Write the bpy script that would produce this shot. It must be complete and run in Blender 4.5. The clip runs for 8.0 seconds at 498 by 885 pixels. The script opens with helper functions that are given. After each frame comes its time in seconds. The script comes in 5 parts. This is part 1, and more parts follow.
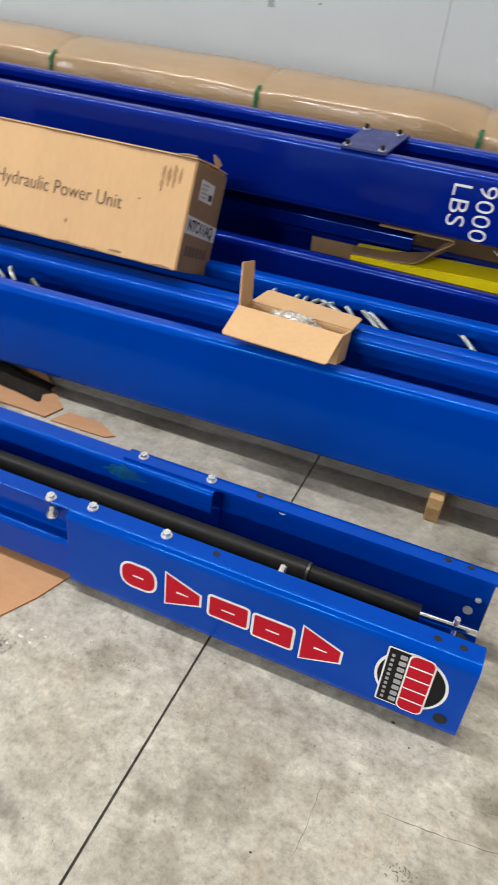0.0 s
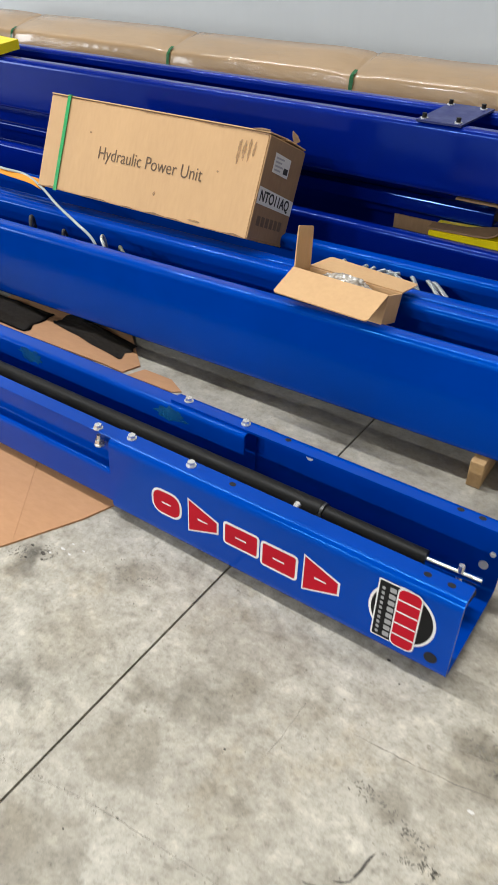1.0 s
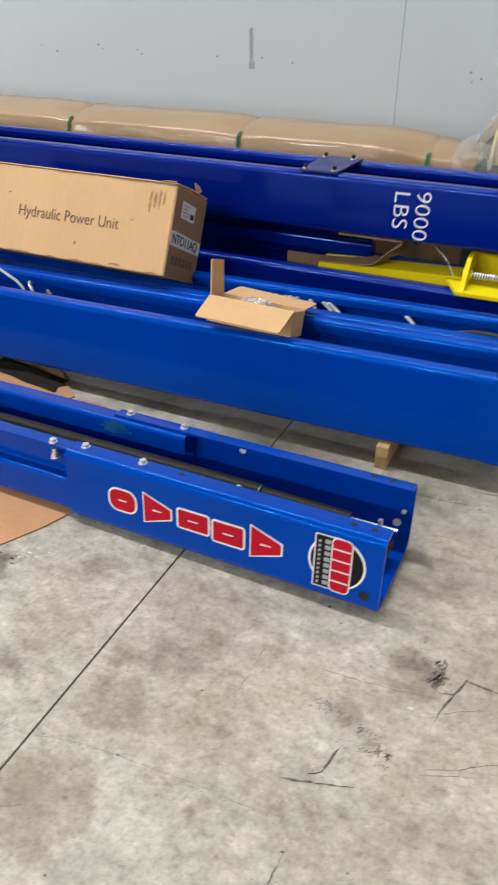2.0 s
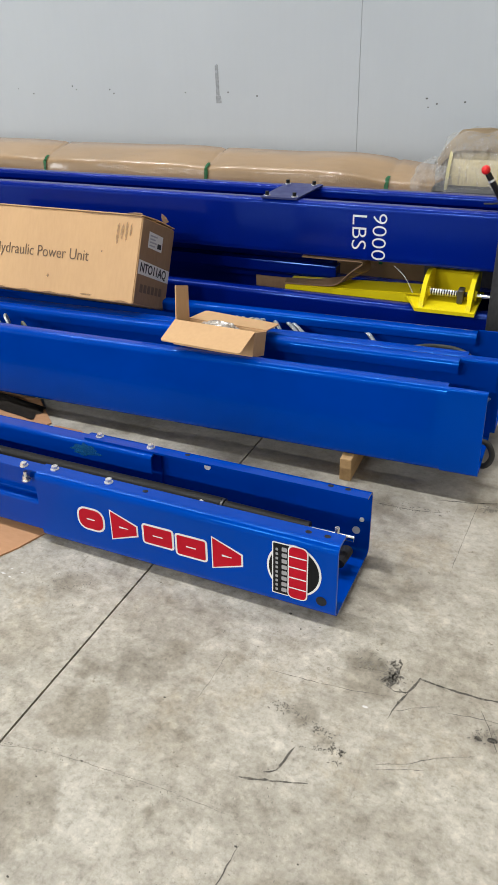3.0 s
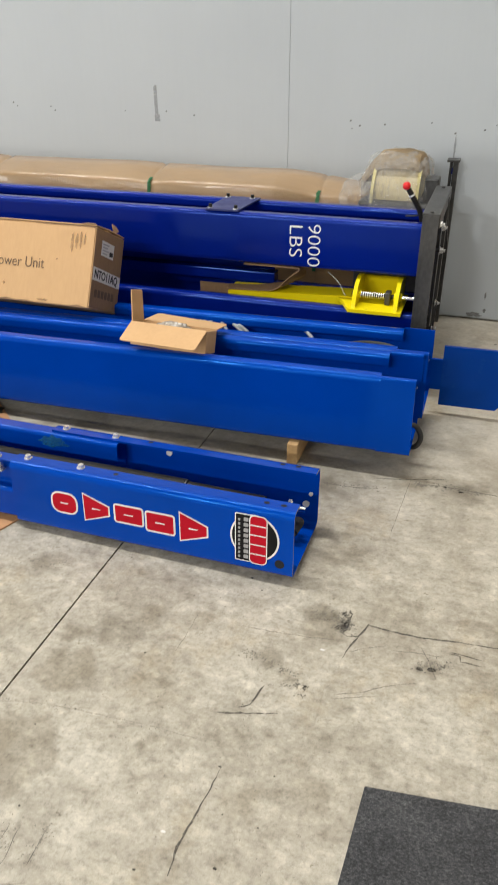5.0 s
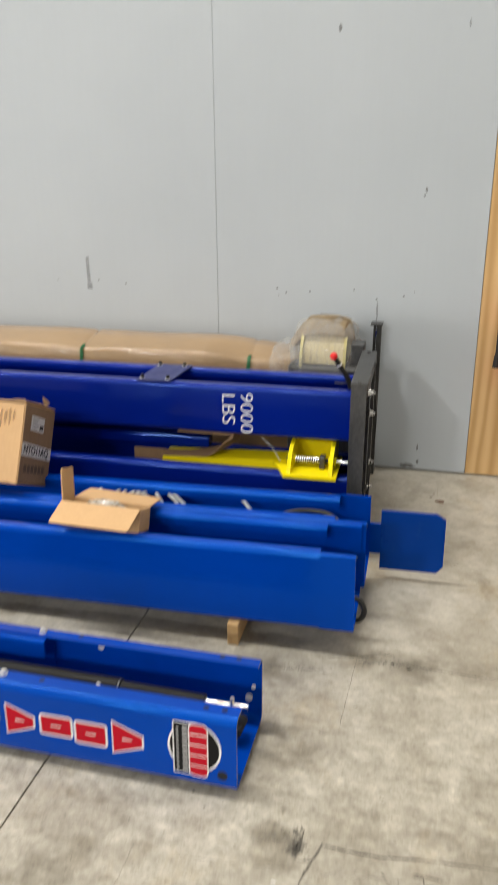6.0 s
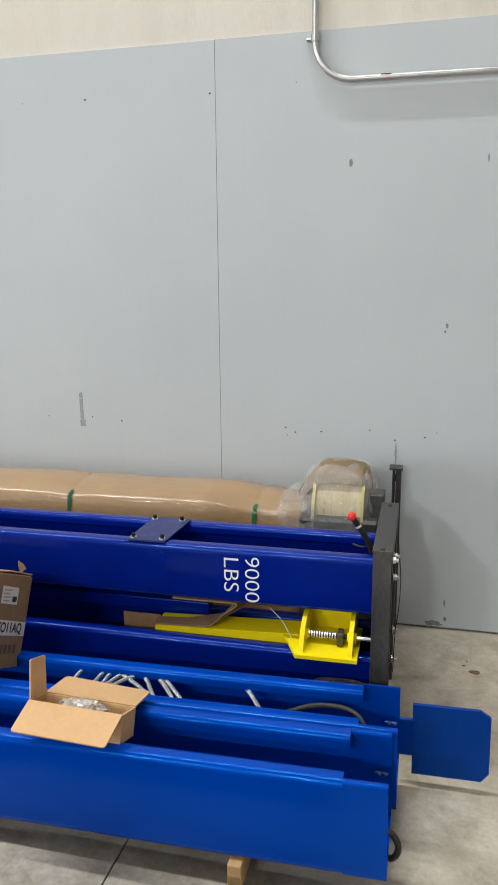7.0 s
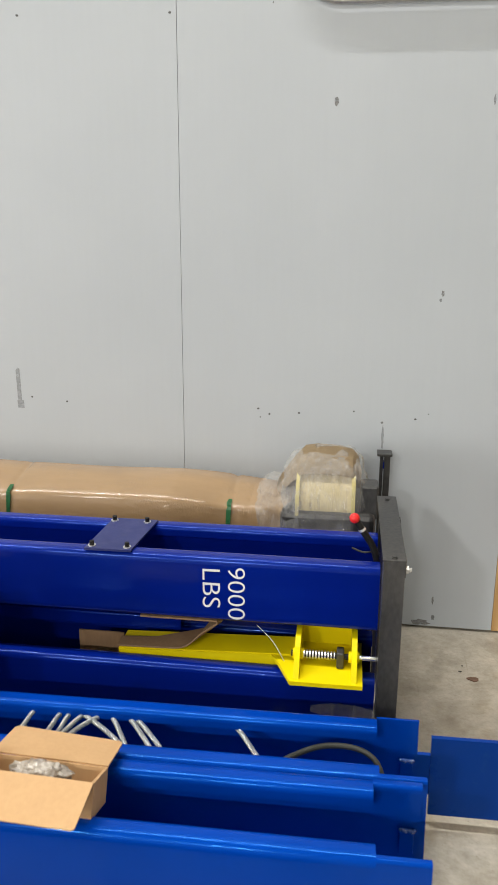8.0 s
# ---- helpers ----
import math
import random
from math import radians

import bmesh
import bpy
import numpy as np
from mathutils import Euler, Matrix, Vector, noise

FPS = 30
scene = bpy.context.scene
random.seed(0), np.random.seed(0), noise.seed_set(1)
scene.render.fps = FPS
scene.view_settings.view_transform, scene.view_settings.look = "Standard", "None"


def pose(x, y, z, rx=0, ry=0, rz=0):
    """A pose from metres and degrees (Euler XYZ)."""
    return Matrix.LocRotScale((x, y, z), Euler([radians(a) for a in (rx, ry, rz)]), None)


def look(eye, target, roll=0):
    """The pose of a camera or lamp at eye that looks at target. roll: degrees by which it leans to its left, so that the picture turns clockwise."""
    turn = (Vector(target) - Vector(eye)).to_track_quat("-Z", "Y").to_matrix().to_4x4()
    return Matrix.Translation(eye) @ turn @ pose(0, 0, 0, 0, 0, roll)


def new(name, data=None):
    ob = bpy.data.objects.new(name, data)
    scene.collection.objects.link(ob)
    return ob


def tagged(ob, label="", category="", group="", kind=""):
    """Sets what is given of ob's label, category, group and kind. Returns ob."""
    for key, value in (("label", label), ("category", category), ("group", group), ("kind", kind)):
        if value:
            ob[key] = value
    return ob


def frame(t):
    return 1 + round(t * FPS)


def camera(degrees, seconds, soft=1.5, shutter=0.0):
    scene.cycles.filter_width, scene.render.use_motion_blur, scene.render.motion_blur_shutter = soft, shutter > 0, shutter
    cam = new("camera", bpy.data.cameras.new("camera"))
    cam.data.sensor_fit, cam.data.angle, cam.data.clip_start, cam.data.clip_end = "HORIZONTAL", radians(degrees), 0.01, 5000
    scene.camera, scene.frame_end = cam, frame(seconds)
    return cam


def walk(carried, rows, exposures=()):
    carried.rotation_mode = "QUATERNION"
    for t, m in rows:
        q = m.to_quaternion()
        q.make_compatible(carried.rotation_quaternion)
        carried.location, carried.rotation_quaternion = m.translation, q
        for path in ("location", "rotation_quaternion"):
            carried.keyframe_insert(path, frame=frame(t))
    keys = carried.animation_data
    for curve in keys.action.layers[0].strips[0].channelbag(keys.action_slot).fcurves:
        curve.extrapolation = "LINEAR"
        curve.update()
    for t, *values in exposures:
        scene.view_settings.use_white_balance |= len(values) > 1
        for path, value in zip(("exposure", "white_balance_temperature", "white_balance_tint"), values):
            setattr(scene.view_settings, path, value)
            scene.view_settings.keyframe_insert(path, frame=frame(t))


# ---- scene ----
cam = camera(37.8, 8.0, shutter=0.4)
PATH = [
    (0, (0.458, -2.985, 1.241), (-0.065, -1.497, 0.011), 5.3),
    (0.5, (0.57, -2.961, 1.207), (-0.191, -1.586, -0.03), 3.5),
    (1, (0.755, -3.012, 1.188), (-0.127, -1.693, -0.029), 0.1),
    (1.5, (0.833, -3.146, 1.211), (-0.001, -1.733, 0.067), -4.0),
    (2, (0.822, -3.306, 1.216), (0.132, -1.777, 0.127), 0.3),
    (2.2, (0.825, -3.309, 1.228), (0.177, -1.744, 0.164), 2.5),
    (3.3, (0.979, -3.358, 1.235), (0.253, -1.795, 0.22), -3.3),
    (3.5, (0.969, -3.423, 1.241), (0.245, -1.851, 0.238), -3.3),
    (4, (0.952, -3.549, 1.243), (0.267, -1.961, 0.239), -1.9),
    (4.5, (0.952, -3.566, 1.244), (0.342, -1.958, 0.223), -0.7),
    (4.7, (0.961, -3.563, 1.25), (0.386, -1.944, 0.226), -0.5),
    (5.8, (0.937, -3.484, 1.376), (0.486, -1.703, 0.585), -0.3),
    (6, (0.944, -3.429, 1.402), (0.521, -1.604, 0.701), -0.4),
    (6.5, (0.892, -3.25, 1.483), (0.481, -1.353, 1.001), -0.5),
    (7, (0.861, -3.055, 1.497), (0.405, -1.156, 1.066), -0.5),
    (7.5, (0.774, -2.88, 1.472), (0.41, -0.971, 0.998), 0.1),
    (8, (0.628, -2.702, 1.47), (0.365, -0.788, 0.954), 0.3),
]
EXPOSURES = [(0.0, -0.04, 6250, 10.5), (1.0, -0.06, 6150, 9.5), (2.0, -0.09, 6180, 10.5), (3.5, -0.09, 6150, 10.5), (4.2, -0.08, 6330, 10), (6.0, -0.01, 6570, 10), (7.0, -0.13, 6330, 9.5), (8.0, 0.02, 6600, 10.5)]
walk(cam, [(t, look(eye, target, roll)) for t, eye, target, roll in PATH], EXPOSURES)

# ---- world, light ----
world = bpy.data.worlds.new("world")
scene.world = world
world.use_nodes = True
world.node_tree.nodes["Background"].inputs[0].default_value = (0.75, 0.85, 1.0, 1)
world.node_tree.nodes["Background"].inputs[1].default_value = 0.1


def area_lamp(name, eye, target, sx, sy, watts, colour):
    d = bpy.data.lights.new(name, "AREA")
    d.shape, d.size, d.size_y, d.energy, d.color = "RECTANGLE", sx, sy, watts, colour
    ob = new(name, d)
    ob.matrix_world = look(eye, target)
    return ob


WARM = (1.0, 0.985, 0.955)
LAMPS = [(-0.9, -1.5, 440), (-5.6, -1.5, 430), (-7.2, -20.0, 1750), (-2.4, -20.0, 1400), (-7.2, -29.0, 900)]
LAMP_Z, ROOF_Z = 9.4, 10.6


def strip(y):
    """Length of a strip light: a long run along the wall, short ones in the hall."""
    return 4.4 if y > -6 else 1.3


for lx, ly, watts in LAMPS:
    area_lamp("ceiling_lamp", (lx, ly, LAMP_Z), (lx, ly + 0.001, 0), strip(ly), 0.12, watts, WARM)

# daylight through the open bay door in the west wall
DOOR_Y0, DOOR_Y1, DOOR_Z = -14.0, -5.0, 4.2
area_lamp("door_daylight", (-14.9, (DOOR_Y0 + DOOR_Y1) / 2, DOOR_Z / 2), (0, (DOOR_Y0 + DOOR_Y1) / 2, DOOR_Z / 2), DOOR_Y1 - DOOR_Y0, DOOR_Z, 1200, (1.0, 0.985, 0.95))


# ---- materials ----
def mat(name):
    m = bpy.data.materials.new(name)
    m.use_nodes = True
    nt = m.node_tree
    return m, nt, nt.nodes["Principled BSDF"]


def coords(nt, scale=(1, 1, 1)):
    tc = nt.nodes.new("ShaderNodeTexCoord")
    mp = nt.nodes.new("ShaderNodeMapping")
    mp.inputs["Scale"].default_value = scale
    nt.links.new(tc.outputs["Object"], mp.inputs["Vector"])
    return mp.outputs[0]


def noise_tex(nt, vec, scale, detail=4.0, rough=0.55):
    n = nt.nodes.new("ShaderNodeTexNoise")
    n.inputs["Scale"].default_value, n.inputs["Detail"].default_value, n.inputs["Roughness"].default_value = scale, detail, rough
    nt.links.new(vec, n.inputs["Vector"])
    return n.outputs["Fac"]


def ramp(nt, fac, stops):
    r = nt.nodes.new("ShaderNodeValToRGB")
    els = r.color_ramp.elements
    while len(els) < len(stops):
        els.new(0.5)
    for e, (p, c) in zip(els, stops):
        e.position, e.color = p, (*c, 1) if len(c) == 3 else c
    nt.links.new(fac, r.inputs[0])
    return r.outputs[0]


def mix(nt, fac, a, b, mode="MIX"):
    m = nt.nodes.new("ShaderNodeMix")
    m.data_type, m.blend_type = "RGBA", mode
    for sock, v in ((m.inputs[0], fac), (m.inputs[6], a), (m.inputs[7], b)):
        if hasattr(v, "is_linked"):
            nt.links.new(v, sock)
        else:
            sock.default_value = v if not isinstance(v, tuple) else (*v, 1)
    return m.outputs[2]


def bump(nt, bsdf, fac, strength, dist):
    b = nt.nodes.new("ShaderNodeBump")
    b.inputs["Strength"].default_value, b.inputs["Distance"].default_value = strength, dist
    nt.links.new(fac, b.inputs["Height"])
    nt.links.new(b.outputs[0], bsdf.inputs["Normal"])


def grained(name, dark, light, scale, rough, metal=0.0, stretch=(1, 1, 1), rel=0.0, coat=0.0, fine=90.0, rvar=0.1):
    """Two scales of noise between two colours, with fine relief."""
    m, nt, p = mat(name)
    v = coords(nt, stretch)
    big, small = noise_tex(nt, v, scale), noise_tex(nt, v, fine, 3)
    c = ramp(nt, big, [(0.3, dark), (0.7, light)])
    c2 = mix(nt, 0.35, c, ramp(nt, small, [(0.3, dark), (0.7, light)]))
    nt.links.new(c2, p.inputs["Base Color"])
    r = ramp(nt, big, [(0.3, (rough - rvar,) * 3), (0.7, (rough + rvar,) * 3)])
    nt.links.new(r, p.inputs["Roughness"])
    p.inputs["Metallic"].default_value = metal
    p.inputs["Coat Weight"].default_value = coat
    p.inputs["Coat Roughness"].default_value = 0.12
    if rel:
        bump(nt, p, small, 0.5, rel)
    return m


def worn(name, dark, light, scale, rough, cover=0.5, soft=0.12):
    """A rubbed mark on another surface: it breaks up where the noise runs thin."""
    m = grained(name, dark, light, scale, rough)
    nt = m.node_tree
    p, out = nt.nodes["Principled BSDF"], nt.nodes["Material Output"]
    tr, mx = nt.nodes.new("ShaderNodeBsdfTransparent"), nt.nodes.new("ShaderNodeMixShader")
    where = noise_tex(nt, coords(nt), scale * 1.6, 6, 0.7)
    nt.links.new(ramp(nt, where, [(cover - soft, (0, 0, 0)), (cover + soft, (1, 1, 1))]), mx.inputs[0])
    nt.links.new(tr.outputs[0], mx.inputs[1])
    nt.links.new(p.outputs[0], mx.inputs[2])
    nt.links.new(mx.outputs[0], out.inputs[0])
    return m


def paint(name, base, rough=0.3, dust=(0.2, 0.22, 0.28), orange_peel=0.0005, dusty=0.015, sheen=(1.0, 1.0, 1.0), gloss=0.3, clear=0.3):
    """Sprayed gloss paint: orange peel, faint dust and rubbed places."""
    m, nt, p = mat(name)
    v = coords(nt)
    big, mid, fine = noise_tex(nt, v, 2.3, 3), noise_tex(nt, v, 14, 5, 0.7), noise_tex(nt, v, 220, 2)
    shade = mix(nt, ramp(nt, big, [(0.35, (0, 0, 0)), (0.65, (1, 1, 1))]), tuple(c * 0.9 for c in base), tuple(c * 1.08 for c in base))
    scuff = ramp(nt, mid, [(0.6, (0, 0, 0)), (0.85, (dusty,) * 3)])
    nt.links.new(mix(nt, scuff, shade, dust), p.inputs["Base Color"])
    nt.links.new(ramp(nt, mid, [(0.3, (rough * 0.8,) * 3), (0.75, (rough * 1.5,) * 3)]), p.inputs["Roughness"])
    p.inputs["Coat Weight"].default_value, p.inputs["Coat Roughness"].default_value = clear, 0.05
    p.inputs["Specular IOR Level"].default_value = gloss
    p.inputs["Specular Tint"].default_value = (*sheen, 1)
    runs = noise_tex(nt, coords(nt, (1, 2, 2)), 26, 3)
    peel = nt.nodes.new("ShaderNodeMath")
    peel.operation, peel.inputs[1].default_value = "MULTIPLY_ADD", 0.6
    nt.links.new(runs, peel.inputs[0])
    nt.links.new(fine, peel.inputs[2])
    bump(nt, p, peel.outputs[0], 0.14, orange_peel)
    return m


BLUE = paint("royal_blue_paint", (0.0, 0.046, 0.37), 0.12, dusty=0.005, sheen=(0.06, 0.38, 1.0), gloss=0.5, clear=0.0)
WORN_BLUE = paint("worn_blue_paint", (0.0, 0.040, 0.285), 0.3, (0.05, 0.14, 0.30), dusty=0.3, sheen=(0.15, 0.5, 1.0), gloss=0.2, clear=0.1)
WELD_BLUE = paint("glossy_blue_weld", (0.01, 0.07, 0.33), 0.12, gloss=0.6, clear=1.0)
DUSTY_INDIGO = paint("dusty_indigo_paint", (0.022, 0.030, 0.13), 0.4, (0.16, 0.16, 0.19), dusty=0.5, gloss=0.35, clear=0.05)
INDIGO = paint("indigo_blue_paint", (0.0010, 0.0115, 0.20), 0.12, dusty=0.008, sheen=(0.2, 0.38, 1.0), gloss=0.5, clear=0.0)
YELLOW = paint("yellow_paint", (0.83, 0.68, 0.005), 0.35, (0.5, 0.42, 0.1), gloss=0.1, clear=0.1)
RED_VINYL = paint("red_vinyl", (0.46, 0.008, 0.022), 0.35, gloss=0.08, clear=0.03)
WHITE_VINYL = paint("white_vinyl", (0.8, 0.8, 0.8), 0.4)
BLACK_VINYL = paint("black_vinyl", (0.010, 0.010, 0.011), 0.35, gloss=0.1, clear=0.03)
GREY_VINYL = paint("grey_vinyl", (0.35, 0.35, 0.36), 0.35)
RED_PLASTIC = paint("red_plastic", (0.75, 0.02, 0.02), 0.3)
STEEL = grained("dark_mill_steel", (0.028, 0.029, 0.030), (0.115, 0.113, 0.108), 5, 0.42, 0.5, (1, 1, 0.45), 0.0006)
ZINC = grained("zinc_plated_steel", (0.68, 0.68, 0.67), (0.88, 0.88, 0.86), 30, 0.28, 0.75)
GALV = grained("galvanised_conduit", (0.40, 0.40, 0.40), (0.55, 0.55, 0.55), 16, 0.38, 0.9)
CHROME = grained("chrome", (0.75, 0.75, 0.75), (0.9, 0.9, 0.9), 8, 0.12, 1.0, rvar=0.05)
BLACK_METAL = grained("black_cylinder_paint", (0.010, 0.010, 0.010), (0.022, 0.021, 0.019), 9, 0.45, 0.0, (1, 1, 1), 0.0003)
RUBBER = grained("black_rubber", (0.012, 0.012, 0.012), (0.03, 0.03, 0.03), 12, 0.6)
BLACK_METAL.node_tree.nodes["Principled BSDF"].inputs["Specular IOR Level"].default_value = 0.15
CARD = grained("corrugated_cardboard", (0.53, 0.325, 0.155), (0.62, 0.395, 0.20), 5, 0.8, 0.0, (1, 1, 0.25), 0.0004)
# dark brown card, also colours shade into the power unit carton's end
CARD_DARK = grained("dark_and_shaded_cardboard", (0.22, 0.13, 0.068), (0.32, 0.20, 0.11), 6, 0.85, 0.0, (1, 1, 0.3), 0.0004)
CARD_FLOOR = grained("floor_cardboard", (0.43, 0.22, 0.10), (0.55, 0.30, 0.15), 4, 0.8, 0.0, (0.4, 1, 1), 0.0004)
CARD_EDGE = grained("cardboard_edge", (0.16, 0.09, 0.045), (0.33, 0.2, 0.11), 40, 0.9)
TIMBER = grained("pine_timber", (0.42, 0.25, 0.10), (0.66, 0.44, 0.21), 9, 0.7, 0.0, (1, 0.1, 1), 0.0005)
INK = grained("printing_ink", (0.10, 0.065, 0.04), (0.17, 0.11, 0.065), 60, 0.8)
BLACK_INK = grained("black_ink", (0.012, 0.012, 0.012), (0.03, 0.03, 0.03), 60, 0.7)
PAPER = grained("white_paper_label", (0.62, 0.61, 0.58), (0.75, 0.74, 0.71), 20, 0.6)
STRAP_GREEN = paint("green_strap_plastic", (0.03, 0.34, 0.10), 0.25)
TWIST_GREEN = paint("green_twist_band", (0.05, 0.21, 0.085), 0.15)
ORANGE = paint("orange_webbing", (0.75, 0.28, 0.01), 0.6)
ROPE, rope_nt, rope_p = mat("twisted_steel_wire_rope")
rope_wave = rope_nt.nodes.new("ShaderNodeTexWave")
rope_wave.bands_direction = "DIAGONAL"
rope_wave.inputs["Scale"].default_value, rope_wave.inputs["Distortion"].default_value = 95.0, 2.5
rope_nt.links.new(coords(rope_nt), rope_wave.inputs["Vector"])
rope_nt.links.new(ramp(rope_nt, rope_wave.outputs["Fac"], [(0.1, (0.26, 0.28, 0.25)), (0.5, (0.48, 0.51, 0.47)), (0.9, (0.66, 0.68, 0.65))]), rope_p.inputs["Base Color"])
rope_p.inputs["Roughness"].default_value, rope_p.inputs["Metallic"].default_value = 0.35, 0.6
bump(rope_nt, rope_p, rope_wave.outputs["Fac"], 0.5, 0.001)
HOSE_WHITE = paint("clear_white_hose", (0.36, 0.41, 0.39), 0.3)
CLOTH = grained("black_cloth", (0.018, 0.014, 0.011), (0.05, 0.04, 0.03), 10, 0.9, 0.0, (1, 1, 1), 0.001)
DARK_GAP = grained("dark_joint_filler", (0.055, 0.05, 0.042), (0.14, 0.13, 0.108), 30, 0.9)
SCUFF = worn("dark_floor_mark", (0.052, 0.046, 0.037), (0.14, 0.127, 0.106), 45, 0.8, 0.44, 0.14)
FAINT = worn("faint_floor_mark", (0.13, 0.12, 0.10), (0.24, 0.225, 0.195), 45, 0.8, 0.47, 0.18)
FILL_DARK = grained("wall_hole_shade", (0.05, 0.05, 0.05), (0.14, 0.14, 0.14), 45, 0.8)
GRIT = grained("grey_brown_grit", (0.13, 0.118, 0.096), (0.26, 0.24, 0.20), 60, 0.85)
HOLE = grained("dark_hole", (0.003, 0.004, 0.008), (0.008, 0.01, 0.016), 40, 0.8)
LAMP_BODY = paint("white_enamel", (0.8, 0.8, 0.8), 0.4)


def concrete():
    m, nt, p = mat("worn_concrete")
    v = coords(nt)
    cloud, blotch = noise_tex(nt, v, 2.1, 8, 0.66), noise_tex(nt, v, 7.5, 10, 0.7)
    patch, grit, speck = noise_tex(nt, coords(nt, (1, 1.25, 1)), 21, 8, 0.74), noise_tex(nt, v, 75, 5, 0.75), noise_tex(nt, v, 190, 2)
    c = ramp(nt, cloud, [(0.30, (0.34, 0.310, 0.252)), (0.5, (0.42, 0.390, 0.324)), (0.7, (0.475, 0.448, 0.384))])
    c = mix(nt, 0.8, c, ramp(nt, blotch, [(0.30, (0.62, 0.60, 0.565)), (0.44, (0.90, 0.89, 0.87)), (0.52, (1.0, 1.0, 1.0)), (0.66, (1.16, 1.16, 1.15))]), "MULTIPLY")
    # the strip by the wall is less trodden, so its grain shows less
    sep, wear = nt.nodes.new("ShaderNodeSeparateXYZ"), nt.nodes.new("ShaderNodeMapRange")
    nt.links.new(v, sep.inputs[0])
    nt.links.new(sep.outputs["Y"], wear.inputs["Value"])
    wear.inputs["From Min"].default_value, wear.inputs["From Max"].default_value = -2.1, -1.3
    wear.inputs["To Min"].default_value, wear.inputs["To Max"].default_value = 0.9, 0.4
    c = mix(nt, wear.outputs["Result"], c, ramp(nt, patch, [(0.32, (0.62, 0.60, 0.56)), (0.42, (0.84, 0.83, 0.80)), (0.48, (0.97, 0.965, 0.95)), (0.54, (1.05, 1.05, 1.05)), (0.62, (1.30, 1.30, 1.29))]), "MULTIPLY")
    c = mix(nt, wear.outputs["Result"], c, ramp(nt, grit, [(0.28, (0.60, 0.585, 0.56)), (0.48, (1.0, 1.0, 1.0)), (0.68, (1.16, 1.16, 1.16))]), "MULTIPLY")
    # tide marks of old spills, brown bloom, pits and trowel scratches
    spill = noise_tex(nt, coords(nt, (1.3, 1, 1)), 2.9, 5, 0.5)
    c = mix(nt, 1.0, c, ramp(nt, spill, [(0.0, (0.87, 0.865, 0.85)), (0.405, (0.87, 0.865, 0.85)), (0.43, (1, 1, 1)), (0.60, (1, 1, 1)), (0.63, (0.93, 0.925, 0.91))]), "MULTIPLY")
    bloom = noise_tex(nt, coords(nt, (1, 0.8, 3)), 4.4, 7, 0.7)
    c = mix(nt, 1.0, c, ramp(nt, bloom, [(0.56, (1, 1, 1)), (0.70, (0.93, 0.865, 0.76))]), "MULTIPLY")
    pits = noise_tex(nt, v, 46, 3, 0.6)
    c = mix(nt, 1.0, c, ramp(nt, pits, [(0.69, (1, 1, 1)), (0.74, (0.55, 0.53, 0.48))]), "MULTIPLY")
    for k, (sx, sy) in enumerate(((2.2, 42), (48, 2.6))):
        hair = noise_tex(nt, coords(nt, (sx, sy, 1 + k)), 1.0, 4, 0.7)
        c = mix(nt, 1.0, c, ramp(nt, hair, [(0.66, (1, 1, 1)), (0.74, (0.80, 0.785, 0.75))]), "MULTIPLY")
    # oil and dirt stains with ragged edges; (0.70, -1.98) also paints in column shade
    warp = nt.nodes.new("ShaderNodeTexNoise")
    warp.inputs["Scale"].default_value, warp.inputs["Detail"].default_value = 15, 9
    nt.links.new(v, warp.inputs["Vector"])
    sub, sc, add = (nt.nodes.new("ShaderNodeVectorMath") for _ in range(3))
    sub.operation, sc.operation, add.operation = "SUBTRACT", "SCALE", "ADD"
    sub.inputs[1].default_value, sc.inputs["Scale"].default_value = (0.5, 0.5, 0.5), 0.13
    nt.links.new(warp.outputs["Color"], sub.inputs[0])
    nt.links.new(sub.outputs[0], sc.inputs[0])
    nt.links.new(sc.outputs[0], add.inputs[0])
    nt.links.new(v, add.inputs[1])
    for sx, sy, r, k, edge in [(0.249, -2.423, 0.062, 0.66, 0.45), (0.157, -2.456, 0.045, 0.72, 0.5), (0.185, -2.566, 0.066, 0.80, 0.75), (0.187, -2.80, 0.105, 0.76, 0.85), (0.15, -2.78, 0.05, 0.88, 0.4), (0.41, -2.57, 0.07, 0.80, 0.3), (0.467, -2.693, 0.028, 0.68, 0.3), (0.525, -2.729, 0.026, 0.66, 0.3), (0.468, -3.03, 0.04, 0.62, 0.4), (0.53, -3.01, 0.03, 0.68, 0.3), (-0.07, -2.566, 0.035, 0.60, 0.3), (-0.054, -2.45, 0.10, 0.86, 0.3), (0.72, -2.27, 0.07, 0.74, 0.3), (0.70, -2.215, 0.045, 0.66, 0.3), (0.80, -2.70, 0.06, 0.80, 0.2), (0.68, -2.756, 0.06, 0.82, 0.2), (0.64, -1.90, 0.05, 0.62, 0.2), (0.70, -1.98, 0.10, 0.74, 0.25), (0.62, -2.41, 0.05, 0.74, 0.2), (0.69, -2.43, 0.04, 0.72, 0.2), (-0.05, -2.255, 0.06, 0.74, 0.25), (-0.295, -2.325, 0.040, 0.45, 0.3), (-0.272, -2.352, 0.05, 0.5, 0.3), (0.98, -2.325, 0.04, 0.62, 0.2), (0.86, -1.56, 0.07, 0.66, 0.2), (1.02, -1.565, 0.07, 0.60, 0.2), (0.60, -1.66, 0.06, 0.72, 0.2), (0.30, -2.36, 0.05, 0.80, 0.3), (0.42, -2.33, 0.04, 0.80, 0.3), (1.0, -0.62, 0.06, 0.80, 0.2), (1.12, -0.50, 0.05, 0.82, 0.2)]:
